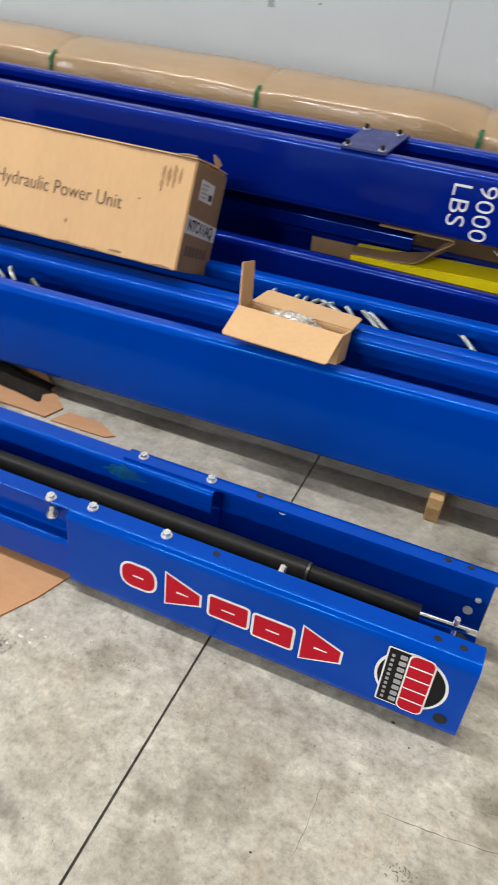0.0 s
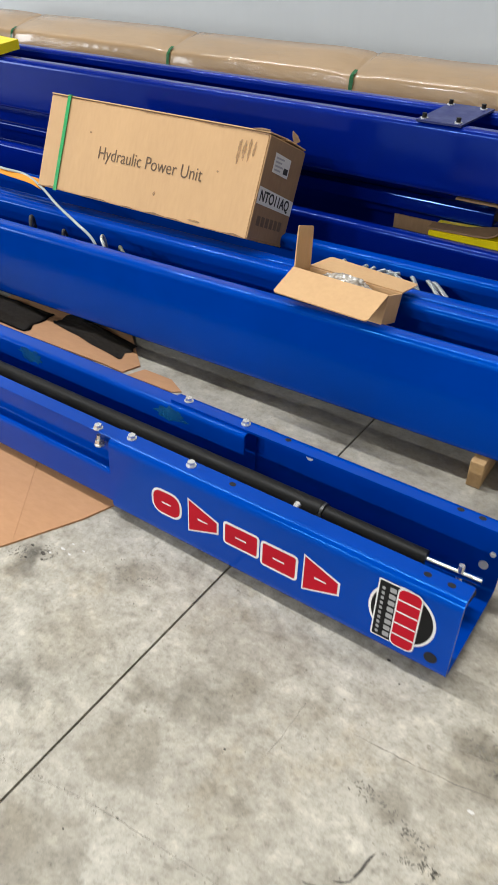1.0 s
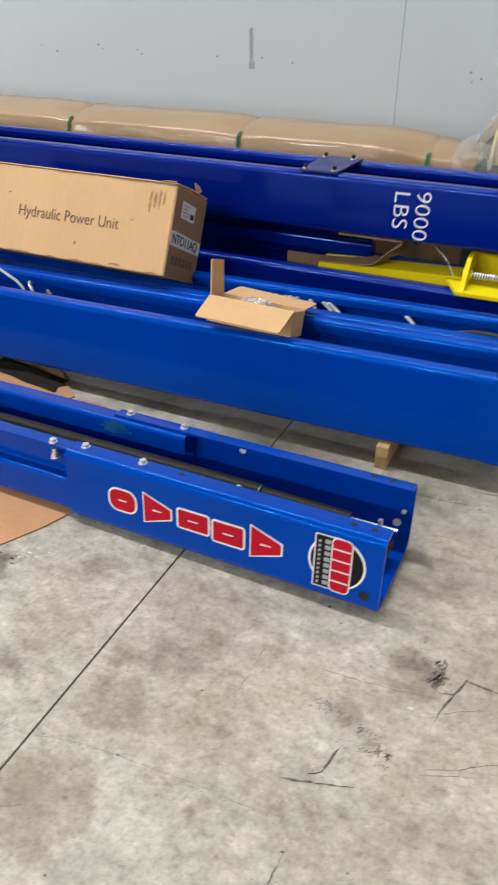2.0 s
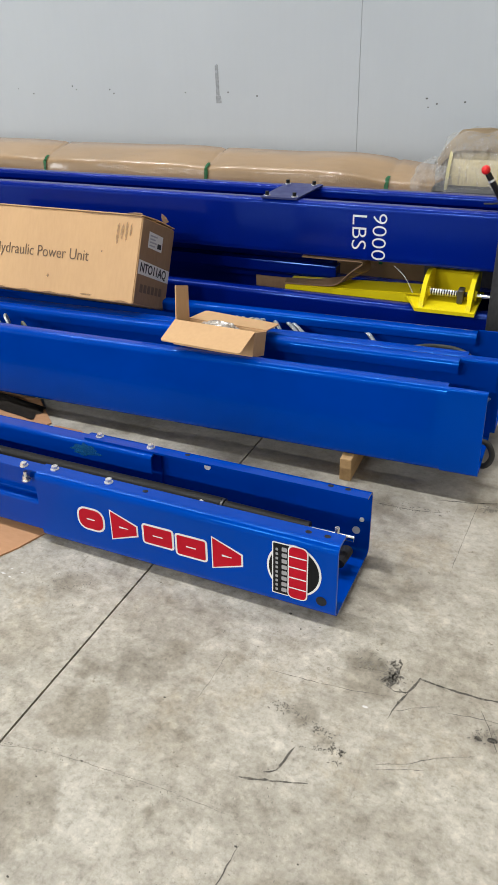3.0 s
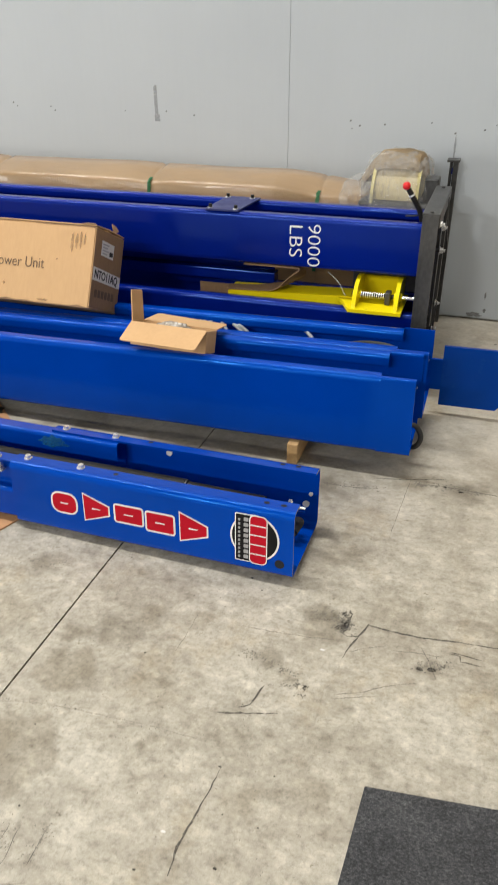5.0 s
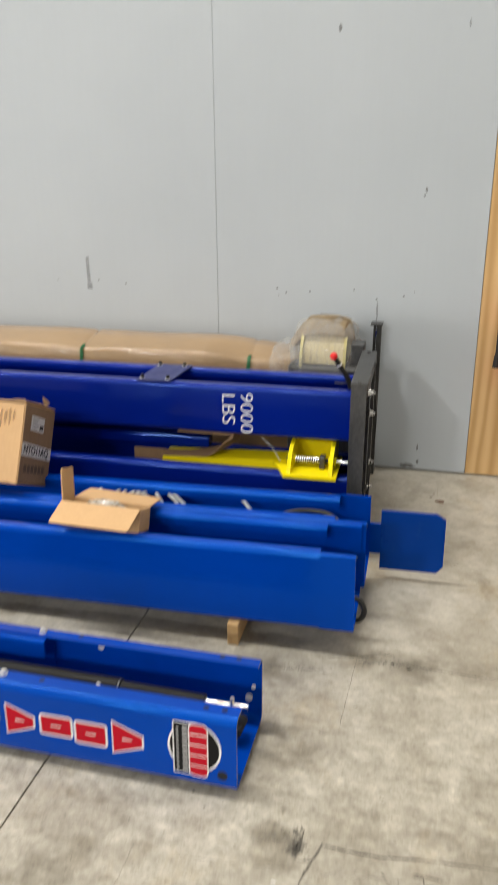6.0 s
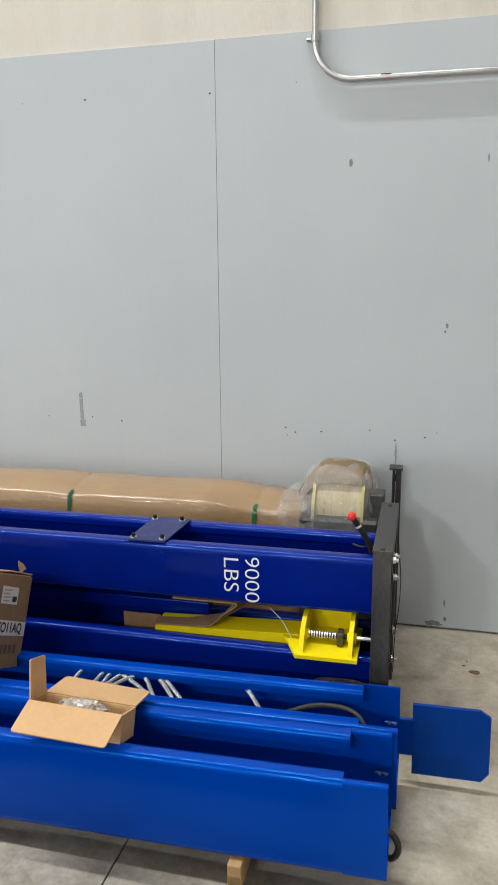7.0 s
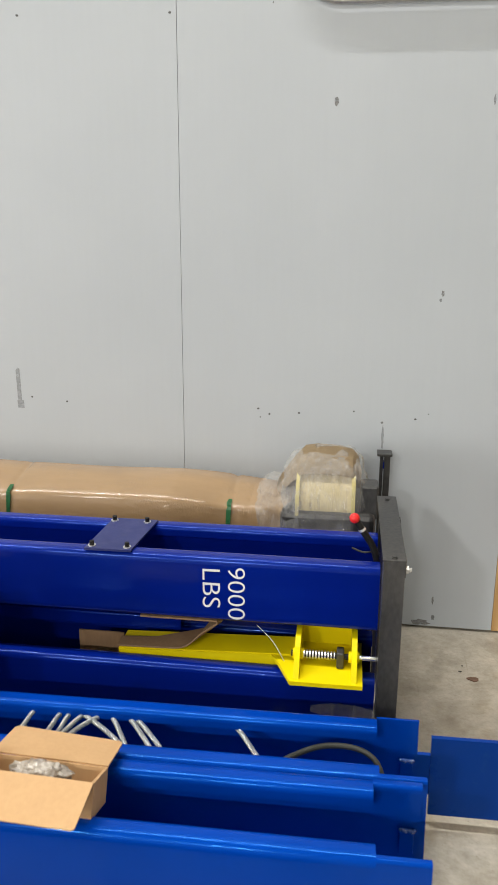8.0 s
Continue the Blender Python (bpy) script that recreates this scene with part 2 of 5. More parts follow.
        d, mr = nt.nodes.new("ShaderNodeVectorMath"), nt.nodes.new("ShaderNodeMapRange")
        d.operation, mr.interpolation_type = "DISTANCE", "SMOOTHSTEP"
        d.inputs[1].default_value = (sx, sy, 0)
        nt.links.new(add.outputs[0], d.inputs[0])
        nt.links.new(d.outputs["Value"], mr.inputs["Value"])
        mr.inputs["From Min"].default_value, mr.inputs["From Max"].default_value = edge * r, 1.15 * r
        c = mix(nt, 1.0, c, mix(nt, mr.outputs["Result"], (k, k * 0.975, k * 0.925), (1.0, 1.0, 1.0)), "MULTIPLY")
    nt.links.new(c, p.inputs["Base Color"])
    nt.links.new(ramp(nt, blotch, [(0.3, (0.40,) * 3), (0.7, (0.62,) * 3)]), p.inputs["Roughness"])
    bump(nt, p, speck, 0.3, 0.0008)
    return m


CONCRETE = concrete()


def wall_paint():
    m, nt, p = mat("grey_painted_plywood")
    v = coords(nt)
    cloud, roll, grain = noise_tex(nt, v, 1.1, 4), noise_tex(nt, v, 260, 2), noise_tex(nt, coords(nt, (9, 1, 0.5)), 6, 5)
    c = ramp(nt, cloud, [(0.3, (0.450, 0.488, 0.522)), (0.7, (0.485, 0.523, 0.557))])
    c = mix(nt, 0.25, c, ramp(nt, grain, [(0.35, (0.97, 0.97, 0.97)), (0.6, (1.01, 1.01, 1.01))]), "MULTIPLY")
    nt.links.new(c, p.inputs["Base Color"])
    p.inputs["Roughness"].default_value = 0.55
    bump(nt, p, roll, 0.2, 0.0006)
    return m


WALL_GREY = wall_paint()


def plywood():
    m, nt, p = mat("raw_plywood")
    v = coords(nt, (7, 1, 0.7))
    wave = nt.nodes.new("ShaderNodeTexWave")
    wave.inputs["Scale"].default_value, wave.inputs["Distortion"].default_value, wave.inputs["Detail"].default_value = 0.8, 7, 3
    nt.links.new(v, wave.inputs["Vector"])
    c = ramp(nt, wave.outputs["Fac"], [(0.0, (0.55, 0.33, 0.13)), (0.6, (0.68, 0.44, 0.2)), (1, (0.72, 0.48, 0.23))])
    c = mix(nt, 0.5, c, ramp(nt, noise_tex(nt, coords(nt, (1, 1, 0.4)), 3.5, 4), [(0.3, (0.72, 0.68, 0.62)), (0.65, (1.05, 1.05, 1.05))]), "MULTIPLY")
    nt.links.new(c, p.inputs["Base Color"])
    p.inputs["Roughness"].default_value = 0.7
    return m


PLYWOOD = plywood()
VINYL = grained("white_vinyl_insulation", (0.62, 0.585, 0.525), (0.70, 0.665, 0.60), 2.5, 0.45, 0, (2, 1, 0.4), 0.001)
FAR_WALL = grained("grey_wall_paint", (0.46, 0.46, 0.455), (0.54, 0.54, 0.53), 1.5, 0.7)
CARPET, car_nt, car_p = mat("charcoal_carpet")
car_big, car_fine = noise_tex(car_nt, coords(car_nt), 9, 4), noise_tex(car_nt, coords(car_nt, (1, 1.6, 1)), 190, 6, 0.8)
car_c = ramp(car_nt, car_fine, [(0.32, (0.025, 0.026, 0.029)), (0.52, (0.095, 0.097, 0.102)), (0.70, (0.25, 0.255, 0.26))])
car_nt.links.new(mix(car_nt, 1.0, car_c, ramp(car_nt, car_big, [(0.3, (0.75, 0.75, 0.76)), (0.7, (1.15, 1.15, 1.15))]), "MULTIPLY"), car_p.inputs["Base Color"])
car_p.inputs["Roughness"].default_value, car_p.inputs["Specular IOR Level"].default_value = 0.95, 0.1
bump(car_nt, car_p, car_fine, 0.9, 0.006)


def kraft():
    """Kraft paper under tight clear film: matt bands, clusters of crinkles."""
    m, nt, p = mat("film_wrapped_kraft_paper")
    v = coords(nt, (0.5, 1, 1))
    big, soft = noise_tex(nt, v, 4, 4), noise_tex(nt, coords(nt, (0.6, 2.2, 2.2)), 9, 5, 0.65)
    c = ramp(nt, big, [(0.3, (0.275, 0.170, 0.074)), (0.7, (0.355, 0.225, 0.104))])
    c = mix(nt, 0.6, c, ramp(nt, noise_tex(nt, coords(nt, (3, 14, 14)), 3, 5, 0.7), [(0.3, (0.92, 0.915, 0.9)), (0.65, (1.05, 1.05, 1.05))]), "MULTIPLY")
    nt.links.new(c, p.inputs["Base Color"])
    p.inputs["Roughness"].default_value = 0.5
    p.inputs["Coat Weight"].default_value = 1.0
    crinkle = noise_tex(nt, coords(nt, (20, 8, 8)), 8.0, 5, 0.7)
    where = ramp(nt, noise_tex(nt, coords(nt, (1, 2, 2)), 5.2, 3), [(0.50, (0.0,) * 3), (0.66, (1, 1, 1))])
    nt.links.new(ramp(nt, where, [(0.1, (0.14,) * 3), (1.0, (0.08,) * 3)]), p.inputs["Coat Roughness"])
    h = mix(nt, 1.0, crinkle, where, "MULTIPLY")
    h = mix(nt, 0.03, h, soft)
    bump(nt, p, h, 0.6, 0.004)
    nt.links.new(p.inputs["Normal"].links[0].from_socket, p.inputs["Coat Normal"])
    return m


KRAFT = kraft()


def film():
    m, nt, p = mat("clear_stretch_film")
    wr = noise_tex(nt, coords(nt, (1.9, 1, 0.6)), 30, 7, 0.7)
    nt.nodes.remove(p)
    out = nt.nodes["Material Output"]
    tr, gl, mx = nt.nodes.new("ShaderNodeBsdfTransparent"), nt.nodes.new("ShaderNodeBsdfGlossy"), nt.nodes.new("ShaderNodeMixShader")
    df, mx2 = nt.nodes.new("ShaderNodeBsdfDiffuse"), nt.nodes.new("ShaderNodeMixShader")
    df.inputs[0].default_value = (0.8, 0.8, 0.78, 1)
    tr.inputs[0].default_value = (0.96, 0.96, 0.95, 1)
    gl.inputs["Roughness"].default_value = 0.1
    b = nt.nodes.new("ShaderNodeBump")
    b.inputs["Strength"].default_value, b.inputs["Distance"].default_value = 1.0, 0.02
    nt.links.new(wr, b.inputs["Height"])
    nt.links.new(b.outputs[0], gl.inputs["Normal"])
    nt.links.new(ramp(nt, noise_tex(nt, coords(nt, (2.8, 1, 0.5)), 13, 6, 0.65), [(0.30, (0.20,) * 3), (0.48, (0.11,) * 3), (0.52, (0.28,) * 3), (0.555, (0.13,) * 3), (0.78, (0.28,) * 3)]), mx2.inputs[0])
    nt.links.new(tr.outputs[0], mx2.inputs[1])
    nt.links.new(df.outputs[0], mx2.inputs[2])
    nt.links.new(ramp(nt, wr, [(0.52, (0.03,) * 3), (0.68, (0.42,) * 3)]), mx.inputs[0])
    nt.links.new(mx2.outputs[0], mx.inputs[1])
    nt.links.new(gl.outputs[0], mx.inputs[2])
    nt.links.new(mx.outputs[0], out.inputs[0])
    return m


FILM = film()


# ---- building helpers ----
def thing(name, origin, label, category, group="", kind=""):
    ob = new(name)
    ob.empty_display_size = 0.05
    ob.location = origin
    return tagged(ob, label, category, group, kind)


def part(name, bm, material, parent, label="", local=False, smooth=False):
    """Links bm as one mesh under parent. bm is in world metres unless local."""
    if not local:
        top = parent
        while top.parent:
            top = top.parent
        bmesh.ops.transform(bm, matrix=top.matrix_basis.inverted(), verts=bm.verts)
    bmesh.ops.recalc_face_normals(bm, faces=bm.faces)
    me = bpy.data.meshes.new(name)
    bm.to_mesh(me)
    bm.free()
    me.materials.append(material)
    if smooth:
        me.shade_smooth()
        me.set_sharp_from_angle(angle=radians(38))
    ob = new(name, me)
    ob.parent = parent
    if label:
        ob["label"] = label
    return ob


def solo(name, bm, material, label, category, group="", kind="", smooth=False):
    """A thing of one mesh, with its origin at its base."""
    bmesh.ops.recalc_face_normals(bm, faces=bm.faces)
    lo = [min(v.co[i] for v in bm.verts) for i in range(3)]
    hi = [max(v.co[i] for v in bm.verts) for i in range(3)]
    o = Vector(((lo[0] + hi[0]) / 2, (lo[1] + hi[1]) / 2, lo[2])) if kind != "structure" else Vector((0, 0, 0))
    bmesh.ops.translate(bm, verts=bm.verts, vec=-o)
    me = bpy.data.meshes.new(name)
    bm.to_mesh(me)
    bm.free()
    me.materials.append(material)
    if smooth:
        me.shade_smooth()
    ob = new(name, me)
    ob.location = o
    return tagged(ob, label, category, group, kind)


def box(x0, x1, y0, y1, z0, z1, bevel=0.0, bm=None, seg=2):
    bm = bm or bmesh.new()
    g = bmesh.ops.create_cube(bm, size=1.0)
    for v in g["verts"]:
        v.co = Vector(((x0 + x1) / 2 + v.co.x * (x1 - x0), (y0 + y1) / 2 + v.co.y * (y1 - y0), (z0 + z1) / 2 + v.co.z * (z1 - z0)))
    if bevel:
        edges = list({e for v in g["verts"] for e in v.link_edges})
        bmesh.ops.bevel(bm, geom=edges, offset=bevel, segments=seg, affect="EDGES", profile=0.5)
    return bm


def fillet(path, r, n=4, support=0.0):
    out = [Vector(path[0])]
    for a, b, c in zip(path, path[1:], path[2:]):
        a, b, c = Vector(a), Vector(b), Vector(c)
        u, w = (a - b), (c - b)
        k = min(r, u.length * 0.45, w.length * 0.45)
        p, q = b + u.normalized() * k, b + w.normalized() * k
        if support:
            out.append(p + u.normalized() * support)
        for i in range(n + 1):
            s = i / n
            out.append((1 - s) ** 2 * p + 2 * s * (1 - s) * b + s * s * q)
        if support:
            out.append(q + w.normalized() * support)
    out.append(Vector(path[-1]))
    return out


def sheet(path, t, r, x0, x1, bm=None):
    """Bent sheet metal: the (y, z) path with rounded bends, t thick, drawn out along x."""
    bm = bm or bmesh.new()
    pts = fillet(path, r, 6, 0.0006)
    ring = []
    for side in (1, -1):
        row = []
        for i, p in enumerate(pts):
            d = (pts[min(i + 1, len(pts) - 1)] - pts[max(i - 1, 0)]).normalized()
            nrm = Vector((-d.y, d.x))
            row.append(p + nrm * side * t / 2)
        ring += row if side == 1 else row[::-1]
    steps = 8
    rows = []
    for i in range(steps + 1):
        x = x0 + (x1 - x0) * i / steps
        rows.append([bm.verts.new((x, p.x, p.y)) for p in ring])
    n, m = len(ring), len(pts)
    for a, b in zip(rows, rows[1:]):
        for j in range(n):
            bm.faces.new((a[j], a[(j + 1) % n], b[(j + 1) % n], b[j]))
    for row in (rows[0], rows[-1]):
        for j in range(m - 1):
            bm.faces.new((row[j], row[j + 1], row[n - 2 - j], row[n - 1 - j]))
    return bm


def tube(points, r, n=10, bm=None):
    """A round bar along a line of points."""
    bm = bm or bmesh.new()
    pts = [Vector(p) for p in points]
    rows, up = [], None
    for i, p in enumerate(pts):
        d = (pts[min(i + 1, len(pts) - 1)] - pts[max(i - 1, 0)]).normalized()
        if up is None:
            up = d.orthogonal().normalized()
        up = (up - d * up.dot(d)).normalized()
        side = d.cross(up)
        rr = r[i] if isinstance(r, (list, tuple)) else r
        rows.append([bm.verts.new(p + (up * math.cos(a) + side * math.sin(a)) * rr) for a in (2 * math.pi * k / n for k in range(n))])
    for a, b in zip(rows, rows[1:]):
        for j in range(n):
            bm.faces.new((a[j], a[(j + 1) % n], b[(j + 1) % n], b[j]))
    bm.faces.new(rows[0][::-1])
    bm.faces.new(rows[-1])
    return bm


def curve_points(ctrl, n=10):
    """A smooth line through the control points."""
    c = [Vector(p) for p in ctrl]
    c = [2 * c[0] - c[1]] + c + [2 * c[-1] - c[-2]]
    out = []
    for i in range(1, len(c) - 2):
        for k in range(n):
            t = k / n
            out.append(0.5 * ((2 * c[i]) + (c[i + 1] - c[i - 1]) * t + (2 * c[i - 1] - 5 * c[i] + 4 * c[i + 1] - c[i + 2]) * t * t + (3 * c[i] - c[i - 1] - 3 * c[i + 1] + c[i + 2]) * t ** 3))
    out.append(c[-2])
    return out


def prism(poly, h, m=None, bm=None):
    """A flat polygon in (x, y), h thick along z, set by the pose m."""
    bm = bm or bmesh.new()
    lo = [bm.verts.new((x, y, 0)) for x, y in poly]
    hi = [bm.verts.new((x, y, h)) for x, y in poly]
    bm.faces.new(lo[::-1])
    bm.faces.new(hi)
    for i in range(len(poly)):
        j = (i + 1) % len(poly)
        bm.faces.new((lo[i], lo[j], hi[j], hi[i]))
    if m is not None:
        bmesh.ops.transform(bm, matrix=m, verts=lo + hi)
    return bm


def disc(r, n=20, cx=0.0, cy=0.0, sx=1.0, sy=1.0):
    return [(cx + sx * r * math.cos(2 * math.pi * i / n), cy + sy * r * math.sin(2 * math.pi * i / n)) for i in range(n)]


def bolt_mesh(axis_m, r=0.011, h=0.008, washer=0.015, stub=0.0):
    """A hexagon bolt head on a washer, set by the pose axis_m."""
    bm = prism(disc(washer, 16), 0.0025)
    g = prism(disc(r, 6), h)
    bmesh.ops.translate(g, verts=g.verts, vec=(0, 0, 0.0025))
    me = bpy.data.meshes.new("tmp")
    g.to_mesh(me)
    g.free()
    bm.from_mesh(me)
    if stub:
        s = prism(disc(r * 0.55, 10), stub)
        bmesh.ops.translate(s, verts=s.verts, vec=(0, 0, h + 0.0025))
        s.to_mesh(me)
        s.free()
        bm.from_mesh(me)
    bpy.data.meshes.remove(me)
    bmesh.ops.transform(bm, matrix=axis_m, verts=bm.verts)
    return bm


def lettering(text, size, m, depth=0.0004, narrow=1.0, thin=0.0):
    """Words in the built-in font as a bmesh at the pose m, starting at its origin."""
    cu = bpy.data.curves.new("text", "FONT")
    cu.body, cu.size, cu.extrude, cu.offset = text, size, depth, thin
    ob = new("text", cu)
    bpy.context.view_layer.update()
    me = bpy.data.meshes.new_from_object(ob.evaluated_get(bpy.context.evaluated_depsgraph_get()))
    bm = bmesh.new()
    bm.from_mesh(me)
    bpy.data.objects.remove(ob)
    bpy.data.curves.remove(cu)
    bpy.data.meshes.remove(me)
    bmesh.ops.transform(bm, matrix=m @ Matrix.Diagonal((narrow, 1, 1, 1)), verts=bm.verts)
    return bm


FACE_FRONT = Matrix(((1, 0, 0, 0), (0, 0, -1, 0), (0, 1, 0, 0), (0, 0, 0, 1)))  # x right, y up, z towards the viewer

# ---- setting ----
# the sawn joint runs nearly square to the wall
floor_bm = bmesh.new()
X0, X1, Y0, Y1 = -15.0, 8.0, -32.0, 0.3


def jx(y):
    return 0.124 + (y + 1.5) * 0.0245


G = 0.0026
for poly in ([(X0, Y0), (jx(Y0) - G, Y0), (jx(Y1) - G, Y1), (X0, Y1)], [(jx(Y0) + G, Y0), (X1, Y0), (X1, Y1), (jx(Y1) + G, Y1)]):
    prism(poly, 0.1, pose(0, 0, -0.1), floor_bm)
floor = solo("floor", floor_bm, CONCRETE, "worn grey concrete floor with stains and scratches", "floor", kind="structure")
part("joint_filler", prism([(jx(Y0) - G, Y0), (jx(Y0) + G, Y0), (jx(Y1) + G, Y1), (jx(Y1) - G, Y1)], 0.09, pose(0, 0, -0.096)), DARK_GAP, floor, "dark sawn joint")

wall_north = solo("wall_north", box(X0, X1, 0.02, 0.2, 0.0, ROOF_Z), FAR_WALL, "workshop back wall behind painted plywood panels", "wall", kind="structure")
part("panel", box(-4.88, -0.0007, 0.0, 0.019, 0.012, 2.44, 0.0008), WALL_GREY, wall_north, "grey painted plywood panel")
part("panel", prism([(0.0007, 0.012), (1.228, 0.012), (1.212, 2.44), (0.0007, 2.44)], 0.019, Matrix.Translation((0, 0.019, 0)) @ FACE_FRONT), WALL_GREY, wall_north, "grey painted plywood panel")
part("panel", prism([(1.2305, 0.008), (2.45, 0.008), (2.45, 2.44), (1.2145, 2.44)], 0.016, Matrix.Translation((0, 0.019, 0)) @ FACE_FRONT), PLYWOOD, wall_north, "raw unpainted plywood panel")
part("panel", box(2.453, 3.67, 0.003, 0.019, 0.008, 2.44), PLYWOOD, wall_north, "raw unpainted plywood panel")


def drape():
    """White insulation facing: soft vertical folds above the panels."""
    bm = bmesh.new()
    nx, nz = 420, 26
    grid = []
    for i in range(nx + 1):
        x = -4.9 + 8.6 * i / nx
        row = []
        for k in range(nz + 1):
            z = 2.42 + 8.1 * k / nz
            fold = 0.5 + 0.5 * noise.noise(Vector((x * 2.6, z * 0.3, 0)))
            crease = abs(noise.noise(Vector((x * 7.5 + 0.6 * z, z * 0.5, 4))))
            row.append(bm.verts.new((x, 0.012 - min(1, (k + 0.15) / 1.6) * (0.012 + 0.035 * fold + 0.016 * crease), z)))
        grid.append(row)
    for a, b in zip(grid, grid[1:]):
        for k in range(nz):
            bm.faces.new((a[k], b[k], b[k + 1], a[k + 1]))
    return bm


part("insulation", drape(), VINYL, wall_north, "white vinyl-faced insulation in soft folds", smooth=True)
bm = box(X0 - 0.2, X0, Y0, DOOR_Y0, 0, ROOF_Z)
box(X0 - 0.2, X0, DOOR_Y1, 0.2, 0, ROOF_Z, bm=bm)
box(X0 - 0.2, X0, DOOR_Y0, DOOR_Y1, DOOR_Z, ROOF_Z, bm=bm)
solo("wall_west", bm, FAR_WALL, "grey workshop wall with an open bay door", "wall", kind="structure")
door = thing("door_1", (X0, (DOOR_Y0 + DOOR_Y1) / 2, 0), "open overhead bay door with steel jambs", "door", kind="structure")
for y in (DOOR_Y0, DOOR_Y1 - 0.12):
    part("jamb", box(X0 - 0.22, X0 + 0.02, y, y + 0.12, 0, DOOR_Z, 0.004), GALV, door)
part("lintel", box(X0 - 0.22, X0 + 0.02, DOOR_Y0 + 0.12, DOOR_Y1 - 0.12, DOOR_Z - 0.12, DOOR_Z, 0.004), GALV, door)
solo("wall_east", box(X1, X1 + 0.2, Y0, 0.2, 0, ROOF_Z), FAR_WALL, "plain grey workshop wall", "wall", kind="structure")
solo("wall_south", box(X0, X1, Y0 - 0.2, Y0, 0, ROOF_Z), FAR_WALL, "plain grey workshop wall", "wall", kind="structure")
solo("ceiling", box(X0, X1, Y0, 0.2, ROOF_Z, ROOF_Z + 0.2), FAR_WALL, "plain grey workshop ceiling", "ceiling", kind="structure")
for lx, ly, watts in LAMPS:
    lamp = thing("ceiling_light", (lx, ly, LAMP_Z + 0.02), "white hanging strip light over the workshop", "ceiling light", "ceiling strip lights")
    part("housing", box(lx - strip(ly) / 2 - 0.03, lx + strip(ly) / 2 + 0.03, ly - 0.21, ly + 0.21, LAMP_Z + 0.02, LAMP_Z + 0.1, 0.01), LAMP_BODY, lamp)
    for s in (-0.55, 0.55):
        part("hanger", tube([(lx + s, ly, LAMP_Z + 0.1), (lx + s, ly, ROOF_Z)], 0.006, 6), ZINC, lamp)

# wall marks
for i, (mx, mz, r) in enumerate([(-1.471, 0.915, 0.005), (-1.254, 0.901, 0.004), (-0.472, 0.880, 0.005), (0.292, 0.878, 0.0045), (0.335, 0.858, 0.005), (0.448, 0.866, 0.0045), (0.654, 0.879, 0.004), (0.882, 0.857, 0.0045), (0.929, 0.878, 0.003), (-0.023, 2.243, 0.005), (0.331, 2.262, 0.003), (-0.57, 2.252, 0.005), (-0.863, 2.254, 0.003), (0.30, 0.845, 0.003), (-0.616, 0.894, 0.005), (-1.717, 0.879, 0.0045), (-1.81, 0.901, 0.003), (-0.837, 0.891, 0.0035), (-1.45, 0.90, 0.004), (-1.232, 0.884, 0.004)]):
    part("screw_hole", prism(disc(r * 0.8, 10, sx=1 + 0.3 * (i % 2)), 0.0012, Matrix.Translation((mx, 0.0006, mz)) @ FACE_FRONT), FILL_DARK, wall_north)


def smear(seed, w, h, n=22):
    rnd = random.Random(seed)
    return [(w * math.cos(a) * (0.6 + 0.5 * rnd.random()), h * math.sin(a) * (0.6 + 0.5 * rnd.random())) for a in (2 * math.pi * i / n for i in range(n))]


MARK = worn("grey_wall_scuff", (0.17, 0.17, 0.17), (0.28, 0.28, 0.28), 45, 0.7, 0.42, 0.2)
TAPE = worn("old_tape_residue", (0.31, 0.33, 0.35), (0.40, 0.42, 0.44), 18, 0.6, 0.47, 0.3)
for s, mx, mz, w, h, mt in [(3, 0.552, 1.955, 0.008, 0.016, MARK), (4, 0.95, 1.318, 0.006, 0.012, MARK), (5, 0.943, 1.295, 0.005, 0.007, TAPE), (6, 1.072, 1.95, 0.004, 0.018, TAPE), (7, 0.765, 0.78, 0.005, 0.06, TAPE), (8, 0.950, 0.026, 0.045, 0.014, MARK), (9, 0.995, 0.125, 0.005, 0.020, MARK), (11, 1.0, 0.05, 0.008, 0.012, MARK), (10, 0.76, 0.84, 0.006, 0.005, MARK)]:
    part("scuff_mark", prism(smear(s, w, h), 0.0012, Matrix.Translation((mx, 0.0006, mz)) @ FACE_FRONT), mt, wall_north)


for tx, tz, tw, th in ((-0.669, 0.945, 0.019, 0.13), (-0.666, 0.864, 0.030, 0.032)):
    part("tape_mark", prism([(-tw * 0.4, -th / 2), (tw / 2, -th / 2), (tw * 0.42, th * 0.47), (0, th / 2), (-tw * 0.45, th * 0.42)], 0.0012, Matrix.Translation((tx, 0.0006, tz)) @ FACE_FRONT), TAPE, wall_north)

# ---- lift columns ----
def channel(y0, y1, z0, z1, lip, ret):
    a, b = [(y0 + lip, z1 - ret), (y0 + lip, z1), (y0, z1), (y0, z0)], [(y1, z0), (y1, z1), (y1 - lip, z1), (y1 - lip, z1 - ret)]
    return a + b


